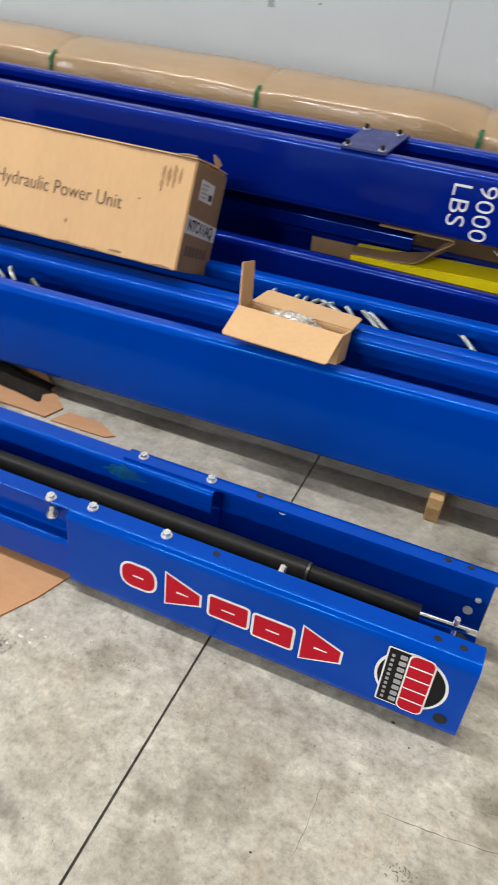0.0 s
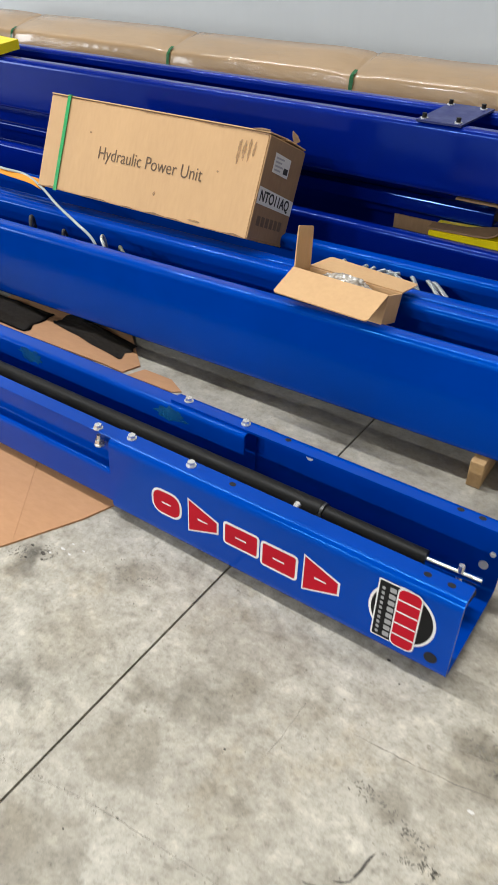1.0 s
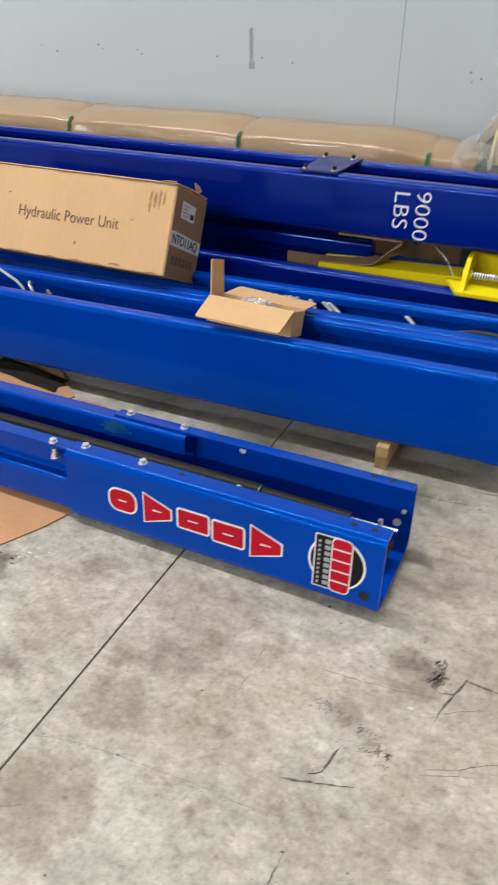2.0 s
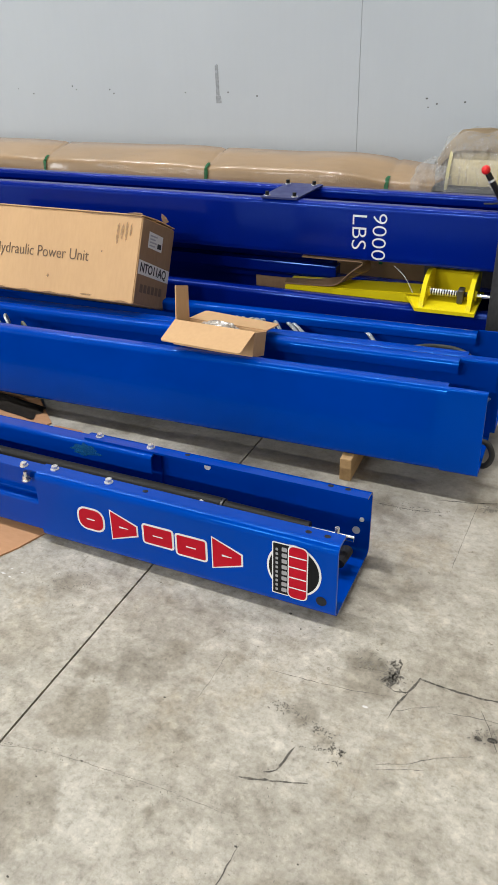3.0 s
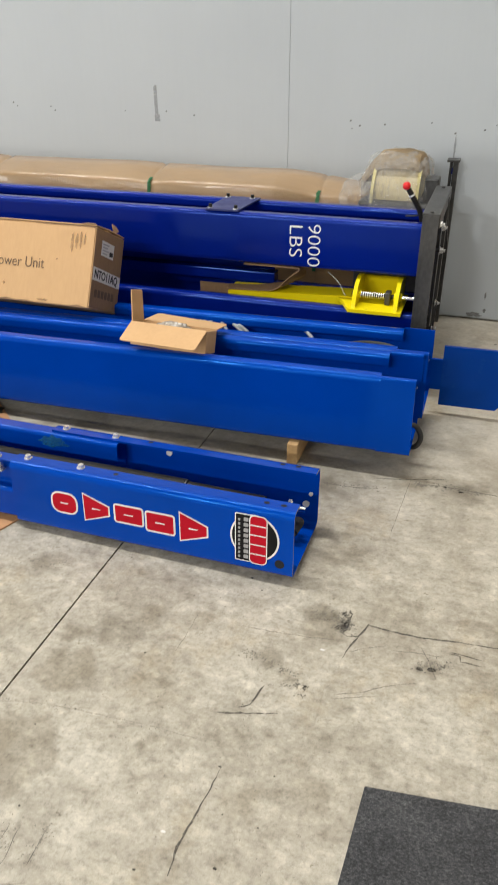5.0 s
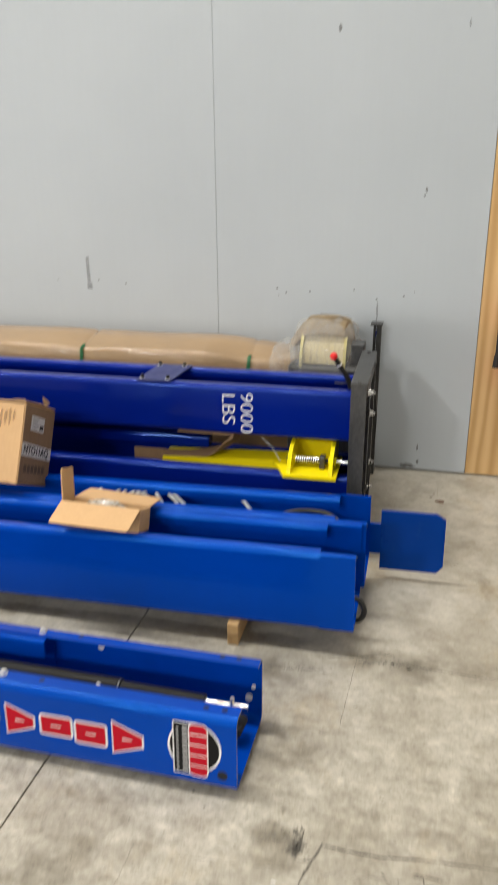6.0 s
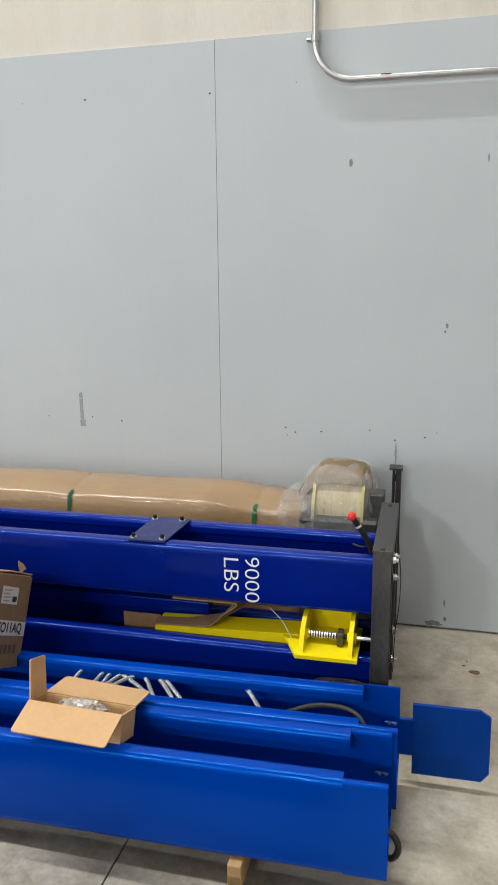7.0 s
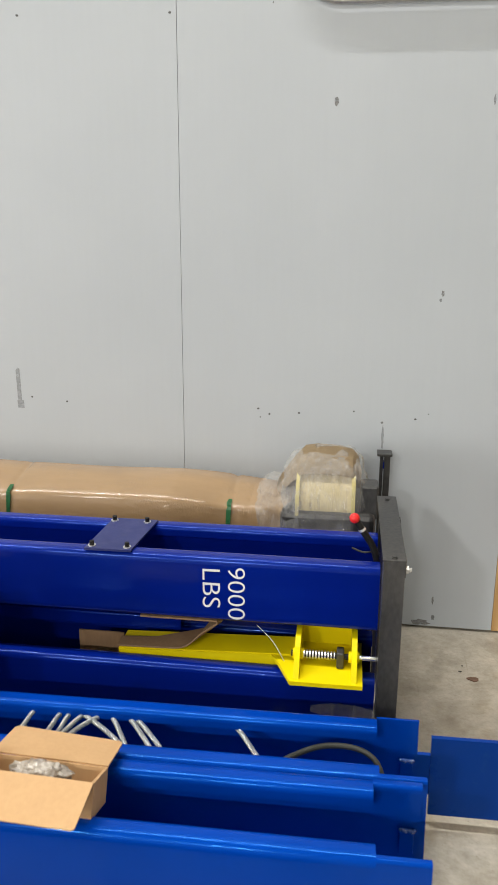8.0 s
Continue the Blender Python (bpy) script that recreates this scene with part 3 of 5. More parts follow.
def column(label, material, xa, xb, cut, y0, y1, z0, z1, lip, ret, group, stub=(0.0, 0.0)):
    """A C-shaped column; past the cut its lips shrink to the stubs of the bends."""
    c = thing("lift_column", ((xa + xb) / 2, (y0 + y1) / 2, z0), label, "lift column", group)
    t = 0.006
    part("channel", sheet(channel(y0, y1, z0 + t / 2, z1, lip, ret), t, 0.018, xa, xb - cut), material, c, smooth=True)
    if cut:
        f, k = stub
        path = ([(y0 + f, z1)] if f else []) + [(y0, z1), (y0, z0 + t / 2), (y1, z0 + t / 2), (y1, z1)] + ([(y1 - k, z1), (y1 - k, z1 - 0.012)] if k else [])
        part("channel_end", sheet(path, t, 0.010, xb - cut, xb), material, c, smooth=True)
    return c


col_b = column("royal blue steel lift column lying on timber blocks", BLUE, -2.75, 0.828, 0.106, -1.542, -1.318, 0.083, 0.3425, 0.045, 0.037, "royal blue lift columns", (0.011, 0.018))
col_c = column("royal blue steel lift column holding coiled wire rope", BLUE, -2.74, 0.841, 0.104, -1.308, -1.088, 0.098, 0.336, 0.047, 0.03, "royal blue lift columns", (0.013, 0.0))
col_d = column("indigo steel lift column on top of the shipping stack", INDIGO, -2.75, 0.735, 0, -0.868, -0.60, 0.448, 0.638, 0.05, 0.03, "indigo lift columns")
col_e = column("indigo steel lift column at the bottom of the stack", INDIGO, -2.75, 0.735, 0, -0.89, -0.60, 0.11, 0.308, 0.05, 0.03, "indigo lift columns")

part("carriage", sheet([(-0.655, 0.318), (-0.655, 0.44), (-0.62, 0.44)], 0.006, 0.01, -2.7, 0.13), INDIGO, col_e, "indigo carriage inside the stack", smooth=True)
# end plate on its neck
part("end_plate", prism([(0.878, 0.042), (1.078, 0.042), (1.1, 0.07), (1.1, 0.252), (1.07, 0.272), (0.878, 0.272)], 0.012, Matrix.Translation((0, -1.054, 0)) @ FACE_FRONT), WORN_BLUE, col_c, "blue end plate with clipped corners")
part("neck", box(0.83, 0.885, -1.062, -1.05, 0.1, 0.218, 0.001), BLUE, col_c)

for c in (col_b, col_c):
    pivot = Matrix.Translation((0.825, 0, 0.098))
    c.matrix_world = pivot @ pose(0, 0, 0, 0, -0.95, 0) @ pivot.inverted() @ Matrix.Translation(c.location)

# ---- timber ----
for bx, bh in ((0.437, 0.0755), (-2.2, 0.0315)):
    solo("timber_block", box(bx, bx + 0.036, -1.566, -1.05, 0, bh, 0.003), TIMBER, "pale pine timber block under the blue columns", "timber block", "timber blocks")

# ---- front column, partly telescoped ----
AM = pose(0, -2.135, 0.026, -3.5, -0.5, -1.0)
col_a = thing("lift_column", (0, 0, 0), "royal blue steel column section with a black hydraulic cylinder inside", "lift column")
W, H = 0.262, 0.186
bm = sheet([(0.05, H), (0, H), (0, -0.007), (W, 0.003), (W, H), (W - 0.045, H)], 0.006, 0.019, -0.216, 0.612)
part("sleeve", bm, BLUE, col_a, local=True, smooth=True)
bm = sheet([(W - 0.057, 0.128), (W - 0.057, H - 0.0065), (W - 0.007, H - 0.0065), (W - 0.007, 0.012), (0.008, 0.003), (0.008, 0.092), (0.040, 0.092), (0.040, 0.172)], 0.005, 0.01, -2.6, 0.01)
part("inner_channel", bm, BLUE, col_a, local=True, smooth=True)
part("top_strip", box(-2.6, -0.14, 0.016, 0.054, 0.177, 0.1825, 0.001), BLUE, col_a, local=True)
part("hydraulic_cylinder", tube([(-2.6, 0.128, 0.128), (0.255, 0.142, 0.119)], 0.0245, 24), BLACK_METAL, col_a, "matt black hydraulic cylinder", local=True, smooth=True)
part("collar", tube([(0.256, 0.142, 0.119), (0.262, 0.142, 0.119)], 0.0235, 24), STEEL, col_a, "", local=True, smooth=True)
part("cylinder_neck", tube([(0.263, 0.142, 0.119), (0.488, 0.152, 0.109)], 0.0195, 24), BLACK_METAL, col_a, "", local=True, smooth=True)
part("rod", tube([(0.488, 0.152, 0.109), (0.6, 0.159, 0.106)], 0.0085, 14), CHROME, col_a, "bright chrome rod", local=True, smooth=True)
part("rod_clip", tube([(0.558, 0.155, 0.085), (0.558, 0.155, 0.130)], 0.006, 10), ZINC, col_a, "", local=True)
for bx, by in ((-0.008, 0.034), (-0.176, 0.034), (-0.008, W - 0.026), (-0.176, W - 0.026)):
    part("bolt", bolt_mesh(pose(bx, by, H + 0.003, 0, 0, 17 * bx * 40), 0.0088, 0.008, 0.0115), ZINC, col_a, "zinc hexagon bolt", local=True)
part("bolt", bolt_mesh(pose(-0.272, 0.026, 0.1825), 0.0088, 0.008, 0.0115), ZINC, col_a, "zinc hexagon bolt", local=True)
part("nut", bolt_mesh(pose(-0.268, 0.022, 0.142, 0, 0, 12), 0.0105, 0.012, 0.013, 0.012), ZINC, col_a, "zinc nut under the strip", local=True)
for hx, hy in ((0.1, 0.034), (0.53, 0.03), (0.575, 0.03), (0.105, W - 0.022), (0.51, W - 0.022), (0.555, W - 0.022)):
    part("bolt_hole", prism(disc(0.0062, 14, sx=1.25), 0.0006, pose(hx, hy, H + 0.003)), HOLE, col_a, local=True)
part("bolt_hole", prism(disc(0.013, 16), 0.0006, Matrix.Translation((0.577, -0.003, 0.032)) @ FACE_FRONT), HOLE, col_a, local=True)
part("washer", prism(disc(0.0095, 18), 0.004, Matrix.Translation((0.155, W - 0.003, 0.155)) @ FACE_FRONT), PAPER, col_a, local=True)
part("washer", prism(disc(0.010, 18), 0.004, Matrix.Translation((0.577, W - 0.003, 0.064)) @ FACE_FRONT), PAPER, col_a, local=True)
part("washer", prism(disc(0.006, 14), 0.004, Matrix.Translation((0.590, W - 0.003, 0.099)) @ FACE_FRONT), PAPER, col_a, local=True)
part("rubber_stop", tube([(0.575, 0.13, 0.045), (0.575, 0.19, 0.045)], [0.012, 0.016], 14), HOLE, col_a, "", local=True)
part("fitting", tube([(0.215, 0.09, 0.14), (0.215, 0.11, 0.145)], 0.007, 8), ZINC, col_a, "", local=True)
part("fitting", tube([(0.155, 0.075, 0.135), (0.19, 0.078, 0.13)], 0.006, 8), ZINC, col_a, "", local=True)


def decal(poly, mt, lift, name, label=""):
    part(name, prism(poly, 0.0004, Matrix.Translation((0, -0.003 - lift, 0)) @ FACE_FRONT), mt, col_a, label, local=True)


def rounded(x0, x1, z0, z1, r, n=4):
    out = []
    for cx, cz, a0 in ((x1 - r, z1 - r, 0), (x0 + r, z1 - r, 90), (x0 + r, z0 + r, 180), (x1 - r, z0 + r, 270)):
        out += [(cx + r * math.cos(radians(a0 + 90 * k / n)), cz + r * math.sin(radians(a0 + 90 * k / n))) for k in range(n + 1)]
    return out


def swell(poly, d):
    c = Vector((sum(p[0] for p in poly) / len(poly), sum(p[1] for p in poly) / len(poly)))
    out = []
    n = len(poly)
    for i in range(n):
        a, b, q = Vector(poly[i - 1]), Vector(poly[i]), Vector(poly[(i + 1) % n])
        u, w = (b - a).normalized(), (q - b).normalized()
        nrm = (Vector((u.y, -u.x)) + Vector((w.y, -w.x)))
        nrm = nrm.normalized() if nrm.length > 1e-6 else (b - c).normalized()
        if nrm.dot(b - c) < 0:
            nrm = -nrm
        out.append(tuple(b + nrm * d))
    return out


MARKS = [rounded(-0.086, -0.012, 0.060, 0.119, 0.022), [(0.014, 0.131), (0.014, 0.049), (0.088, 0.077), (0.088, 0.103)], rounded(0.110, 0.190, 0.066, 0.116, 0.004, 2), rounded(0.204, 0.282, 0.058, 0.113, 0.004, 2), [(0.302, 0.131), (0.302, 0.046), (0.377, 0.073), (0.377, 0.101)]]
for poly in MARKS:
    decal(swell(poly, 0.0055), WHITE_VINYL, 0.0002, "decal_border", "white vinyl border")
    decal(poly, RED_VINYL, 0.0008, "decal_block", "red vinyl block")
    decal([(x * 0.35 + 0.65 * sum(p[0] for p in poly) / len(poly), z * 0.06 + 0.94 * sum(p[1] for p in poly) / len(poly)) for x, z in poly], WHITE_VINYL, 0.0014, "decal_bar")


def emblem(x0, x1, z0, z1, r, n=4):
    return [(x + 0.006, z + 0.010) for x, z in rounded(x0, x1, z0, z1, r, n)]


decal(disc(0.070, 36, 0.509, 0.098, 0.95, 1.0), WHITE_VINYL, 0.0002, "emblem_ring", "white vinyl ring")
decal(disc(0.0645, 36, 0.509, 0.098, 0.95, 1.0), BLACK_VINYL, 0.0008, "emblem_disc", "black vinyl disc")
decal(emblem(0.450, 0.492, 0.012, 0.157, 0.003, 2), WHITE_VINYL, 0.0014, "emblem_border")
decal(emblem(0.453, 0.492, 0.015, 0.154, 0.002, 2), BLACK_VINYL, 0.0020, "emblem_panel")
for k in range(8):
    decal(emblem(0.474, 0.487, 0.022 + k * 0.0162, 0.033 + k * 0.0162, 0.002, 2), GREY_VINYL, 0.0026, "emblem_bar")
for k in range(10):
    decal(emblem(0.459, 0.465, 0.022 + k * 0.0125, 0.029 + k * 0.0125, 0.001, 1), GREY_VINYL, 0.0026, "emblem_bar")
decal(emblem(0.489, 0.538, 0.010, 0.158, 0.014), WHITE_VINYL, 0.0026, "emblem_border")
decal(emblem(0.492, 0.535, 0.013, 0.155, 0.012), RED_VINYL, 0.0032, "emblem_block", "red vinyl block")
for k in range(4):
    decal(emblem(0.4925, 0.5345, 0.0395 + k * 0.029, 0.0425 + k * 0.029, 0.0005, 1), WHITE_VINYL, 0.0038, "emblem_bar")
TEAL = worn("teal_overspray", (0.002, 0.09, 0.33), (0.008, 0.17, 0.36), 14, 0.5, 0.5, 0.3)
for s, tx in ((31, -0.205), (32, -0.70)):
    part("overspray_mark", prism(smear(s, 0.055, 0.022, 26), 0.0004, Matrix.Translation((tx, W - 0.0605, 0.158)) @ FACE_FRONT), TEAL, col_a, "faint teal paint smear", local=True)
col_a.matrix_world = AM

# ---- indigo column fittings ----
part("cover_plate", prism([(-0.094, -0.872), (0.042, -0.869), (0.058, -0.628), (-0.084, -0.628)], 0.006, pose(0, 0, 0.6425)), DUSTY_INDIGO, col_d, "small dusty indigo cover plate")
for bx, by in ((-0.074, -0.652), (0.03, -0.652), (-0.077, -0.852), (0.026, -0.85)):
    bolt = part("bolt", tube([(bx, by, 0.651), (bx, by, 0.6635)], 0.0068, 14), BLACK_METAL, col_d, "black socket bolt", smooth=True)
    part("washer", tube([(bx, by, 0.6485), (bx, by, 0.6515)], 0.0115, 16), ZINC, bolt, "bright zinc washer", smooth=True)
TXT = Matrix(((0, 1, 0, 0), (0, 0, -1, 0), (-1, 0, 0, 0), (0, 0, 0, 1)))
part("lettering", lettering("9000", 0.071, Matrix.Translation((0.319, -0.8716, 0.620)) @ TXT, 0.0004, 1.16, -0.0008), WHITE_VINYL, col_d, "white stencilled 9000")
part("lettering", lettering("LBS", 0.074, Matrix.Translation((0.247, -0.8716, 0.6145)) @ TXT, 0.0004, 1.14, -0.0006), WHITE_VINYL, col_d, "white stencilled LBS")
lever = part("lever", tube(curve_points([(0.728, -0.80, 0.63), (0.715, -0.81, 0.675), (0.692, -0.818, 0.715), (0.668, -0.822, 0.752)], 6), 0.0095, 10), BLACK_METAL, col_d, "black lever with a red knob", smooth=True)
bm = bmesh.new()
bmesh.ops.create_uvsphere(bm, u_segments=16, v_segments=10, radius=0.0143, matrix=pose(0.661, -0.824, 0.763))
part("knob", bm, RED_PLASTIC, lever, "round red plastic knob", smooth=True)
part("grip_band", tube([(0.684, -0.8195, 0.727), (0.6805, -0.82, 0.733)], 0.0105, 10), ZINC, lever)
part("end_cable", tube(curve_points([(0.66, -0.74, 0.64), (0.69, -0.80, 0.655), (0.72, -0.79, 0.655), (0.735, -0.74, 0.63)], 6), 0.003, 6), RUBBER, col_d)

# ---- shipping bracket ----
br = thing("shipping_bracket", (0.765, -0.68, 0), "dark mill steel shipping bracket bolted round the columns", "bracket")
part("upright", box(0.738, 0.794, -0.938, -0.932, 0.0, 0.69, 0.001), STEEL, br)
part("upright_flange", box(0.738, 0.743, -0.932, -0.892, 0.0, 0.69, 0.001), STEEL, br)
part("top_bar", box(0.736, 0.797, -0.939, -0.43, 0.69, 0.697, 0.0015), STEEL, br)
part("bar_flange", box(0.791, 0.797, -0.93, -0.43, 0.645, 0.69, 0.001), STEEL, br)
part("rear_upright", box(0.745, 0.795, -0.47, -0.43, 0.0, 0.69, 0.002), STEEL, br)
part("base_plate", box(0.752, 0.764, -0.90, -0.48, 0.06, 0.64, 0.002), INDIGO, br, "indigo column foot plate")
part("brace", box(0.775, 0.787, -0.62, -0.56, 0.0, 0.64, 0.001), STEEL, br)
for bx, by, bz in ((0.797, -0.56, 0.255), (0.797, -0.60, 0.16), (0.797, -0.90, 0.655), (0.797, -0.72, 0.60), (0.797, -0.66, 0.50)):
    part("bolt", bolt_mesh(pose(bx - 0.004, by, bz, 0, 90, 0), 0.011, 0.010, 0.015, 0.008), ZINC, br, "zinc hexagon bolt")
    part("bolt_spacer", tube([(0.766, by, bz), (bx - 0.004, by, bz)], 0.008, 8), STEEL, br)
for by in (-0.925, -0.47):
    part("rivet", bolt_mesh(pose(0.766, by, 0.697), 0.006, 0.003, 0.008), STEEL, br)

bm = bmesh.new()
rows = []
for x, y, z in curve_points([(0.799, -0.60, 0.685), (0.806, -0.60, 0.58), (0.816, -0.60, 0.47), (0.812, -0.60, 0.35), (0.803, -0.60, 0.27), (0.800, -0.61, 0.12)], 6):
    rows.append([bm.verts.new((x + dx, y + dy, z)) for dx, dy in ((0, -0.014), (0.0025, -0.014), (0.0025, 0.014), (0, 0.014))])
for a, b in zip(rows, rows[1:]):
    for j in range(4):
        bm.faces.new((a[j], a[(j + 1) % 4], b[(j + 1) % 4], b[j]))
part("strap", bm, RUBBER, br, "bowed black webbing strap")

post = thing("steel_post", (0.775, -0.07, 0), "slim dark steel post standing against the wall", "post")
part("shaft", box(0.772, 0.794, -0.088, -0.045, 0.0, 0.735, 0.002), STEEL, post)
part("side_strip", box(0.757, 0.769, -0.075, -0.05, 0.0, 0.735, 0.002), STEEL, post)
part("cap", box(0.745, 0.80, -0.10, -0.035, 0.735, 0.745, 0.002), STEEL, post)
part("blue_tag", box(0.7685, 0.7725, -0.086, -0.05, 0.685, 0.71, 0.001), INDIGO, post, "blue plastic tag")
solo("steel_clamp", box(0.685, 0.742, -0.40, -0.31, 0.60, 0.715, 0.006), STEEL, "dark steel clamp between package and bracket", "clamp")

# ---- yellow arm ----
arm = thing("lift_arm", (0.3, -0.8, 0.31), "bright yellow steel lift arm with a threaded end", "lift arm")


def beam():
    bm = bmesh.new()
    rows = []
    for x, y0, y1, z0, z1 in ((-0.017, -0.840, -0.745, 0.245, 0.322), (0.36, -0.842, -0.748, 0.255, 0.338), (0.52, -0.842, -0.748, 0.262, 0.344)):
        rows.append([bm.verts.new(p) for p in ((x, y0, z0), (x, y0, z1), (x, y1, z1 + 0.006), (x, y1, z0))])
    for a, b in zip(rows, rows[1:]):
        for j in range(4):
            bm.faces.new((a[j], a[(j + 1) % 4], b[(j + 1) % 4], b[j]))
    bm.faces.new(rows[0][::-1])
    bm.faces.new(rows[-1])
    bmesh.ops.bevel(bm, geom=bm.edges[:], offset=0.003, segments=2, affect="EDGES")
    return bm


part("bar", beam(), YELLOW, arm)
part("foot_plate", prism([(0.503, -0.968), (0.699, -0.965), (0.699, -0.74), (0.44, -0.745), (0.44, -0.842), (0.462, -0.875)], 0.012, pose(0, 0, 0.3265)), YELLOW, arm)
part("back_plate", box(0.515, 0.684, -0.755, -0.743, 0.333, 0.41, 0.002), YELLOW, arm)


def ear(x):
    poly = [(-0.958, 0.333), (-0.745, 0.333), (-0.745, 0.402), (-0.775, 0.420), (-0.805, 0.428), (-0.84, 0.430), (-0.875, 0.424), (-0.905, 0.408), (-0.93, 0.382), (-0.948, 0.356)]
    return prism(poly, 0.015, Matrix(((0, 0, 1, x), (1, 0, 0, 0), (0, 1, 0, 0), (0, 0, 0, 1))))


part("ear", ear(0.512), YELLOW, arm)
part("ear", ear(0.668), YELLOW, arm)
screw = part("screw", tube([(0.50, -0.872, 0.368), (0.66, -0.872, 0.368)], 0.0088, 14), BLACK_METAL, arm, "dark threaded screw", smooth=True)
part("rod", tube([(0.66, -0.872, 0.368), (0.745, -0.872, 0.368)], 0.0075, 14), CHROME, arm, "bright steel rod", smooth=True)
bm = bmesh.new()
for k in range(11):
    tube([(0.534 + k * 0.0085, -0.872, 0.368), (0.5378 + k * 0.0085, -0.872, 0.368)], [0.0122, 0.0122], 16, bm)
part("thread", bm, ZINC, screw, "bright screw thread")
part("nut", box(0.627, 0.648, -0.893, -0.851, 0.340, 0.388, 0.004), STEEL, arm, "dark square nut")
part("bushing", tube([(0.505, -0.872, 0.368), (0.535, -0.872, 0.368)], 0.016, 16), YELLOW, arm, smooth=True)
part("bushing", tube([(0.66, -0.872, 0.368), (0.69, -0.872, 0.368)], 0.016, 16), YELLOW, arm, smooth=True)
part("thin_wire", tube(curve_points([(0.40, -0.86, 0.440), (0.45, -0.90, 0.415), (0.485, -0.93, 0.375)], 6), 0.001, 5), ROPE, arm)

# ---- cardboard packing between the indigo columns ----
bm = bmesh.new()
prof = fillet([(0.06, 0.440), (0.300, 0.440), (0.235, 0.392), (0.19, 0.340), (0.12, 0.331), (-0.02, 0.326)], 0.03, 5)
prof = [(p.x, p.y) for p in prof]
rows = []
for i, (x, z) in enumerate(prof):
    s = i / (len(prof) - 1)
    bend = math.exp(-((s - 0.55) / 0.2) ** 2)
    y0, y1, dx = -0.862 + 0.022 * s, -0.66 - 0.135 * s, 0.075 * bend
    z1 = z + 0.004 + 0.012 * bend
    rows.append([bm.verts.new(p) for p in ((x, y0, z), (x + dx, y1, z1), (x + dx, y1, z1 + 0.005), (x, y0, z + 0.005))])
for a, b in zip(rows, rows[1:]):
    for j in range(4):
        bm.faces.new((a[j], a[(j + 1) % 4], b[(j + 1) % 4], b[j]))
bm.faces.new(rows[0][::-1])
bm.faces.new(rows[-1])
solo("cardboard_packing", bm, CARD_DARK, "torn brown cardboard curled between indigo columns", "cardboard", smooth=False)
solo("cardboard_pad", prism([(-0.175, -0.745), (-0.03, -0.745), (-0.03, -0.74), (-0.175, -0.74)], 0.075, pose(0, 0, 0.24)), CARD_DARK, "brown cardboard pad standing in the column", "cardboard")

solo("steel_bar", box(-1.3, 0.15, -0.735, -0.675, 0.332, 0.374, 0.003), INDIGO, "dark indigo square steel bar between the columns", "steel bar")

# ---- power unit carton ----
cartons = "cardboard cartons"
hpu = thing("carton", (0, 0, 0), "long closed cardboard carton printed Hydraulic Power Unit with green strap", "carton", cartons)
L, D, HH = 0.862, 0.222, 0.292


def worn_box(l, d, h, seed):
    bm = bmesh.new()
    bmesh.ops.create_cube(bm, size=1.0)
    for v in bm.verts:
        v.co = Vector(((v.co.x + 0.5) * l, (v.co.y + 0.5) * d, (v.co.z + 0.5) * h))
    bmesh.ops.bevel(bm, geom=bm.edges[:], offset=0.003, segments=2, affect="EDGES")
    bmesh.ops.subdivide_edges(bm, edges=[e for e in bm.edges if e.calc_length() > 0.15], cuts=7, use_grid_fill=True)
    for v in bm.verts:
        v.co += 0.0008 * noise.noise_vector(v.co * 7 + Vector((seed, 0, 0)))
    return bm


part("body", worn_box(L, D, HH, 3), CARD, hpu, local=True)
for k, (y0, y1, tilt) in enumerate(((0.0, 0.108, 2.5), (0.114, D, -2.0))):
    bm = box(0.0, L, 0, y1 - y0, 0, 0.004, 0.001)
    bmesh.ops.transform(bm, matrix=pose(0, y0, HH + 0.002 + (0.004 if k else 0), tilt, 0, 0), verts=bm.verts)
    part("top_flap", bm, CARD, hpu, local=True)
part("torn_flap", prism([(0.0, 0.0), (0.028, 0.012), (0.024, 0.03), (0.01, 0.045), (0.004, 0.028)], 0.003, pose(L - 0.012, D - 0.06, HH + 0.004, 60, -12, 70)), CARD_EDGE, hpu, "torn brown flap corner", local=True)
part("torn_flap", prism([(0.0, 0.0), (0.055, 0.004), (0.05, 0.013), (0.02, 0.016)], 0.003, pose(L - 0.058, -0.004, HH + 0.004, 25, 0, 0)), CARD_EDGE, hpu, "torn brown flap edge", local=True)
# the shade on the carton's end is put into this panel's dark colour
part("side_panel", box(L + 0.0006, L + 0.0022, 0.003, D - 0.003, 0.004, HH - 0.004), CARD_DARK, hpu, "grey-brown end panel with shade put in its colour", local=True)
words = lettering("Hydraulic Power Unit", 0.0555, FACE_FRONT, 0.0003, 0.855, -0.0004)
bmesh.ops.translate(words, verts=words.verts, vec=(0.245, -0.0011, 0.1265))
part("lettering", words, INK, hpu, "faded dark printed words", local=True)
END = Matrix(((0, 0, 1, 0), (1, 0, 0, 0), (0, 1, 0, 0), (0, 0, 0, 1)))
lab = part("label", prism([(0.006, 0.105), (0.218, 0.097), (0.218, 0.141), (0.006, 0.153)], 0.0006, Matrix.Translation((L + 0.0024, 0, 0)) @ END), PAPER, hpu, "white paper label", local=True)
part("lettering", lettering("NTO11AQ", 0.043, Matrix.Translation((L + 0.0036, 0.014, 0.1145)) @ END @ pose(0, 0, 0, 0, 0, -2), 0.0003, 0.90, 0.0009), BLACK_INK, lab, "bold black letters", local=True)
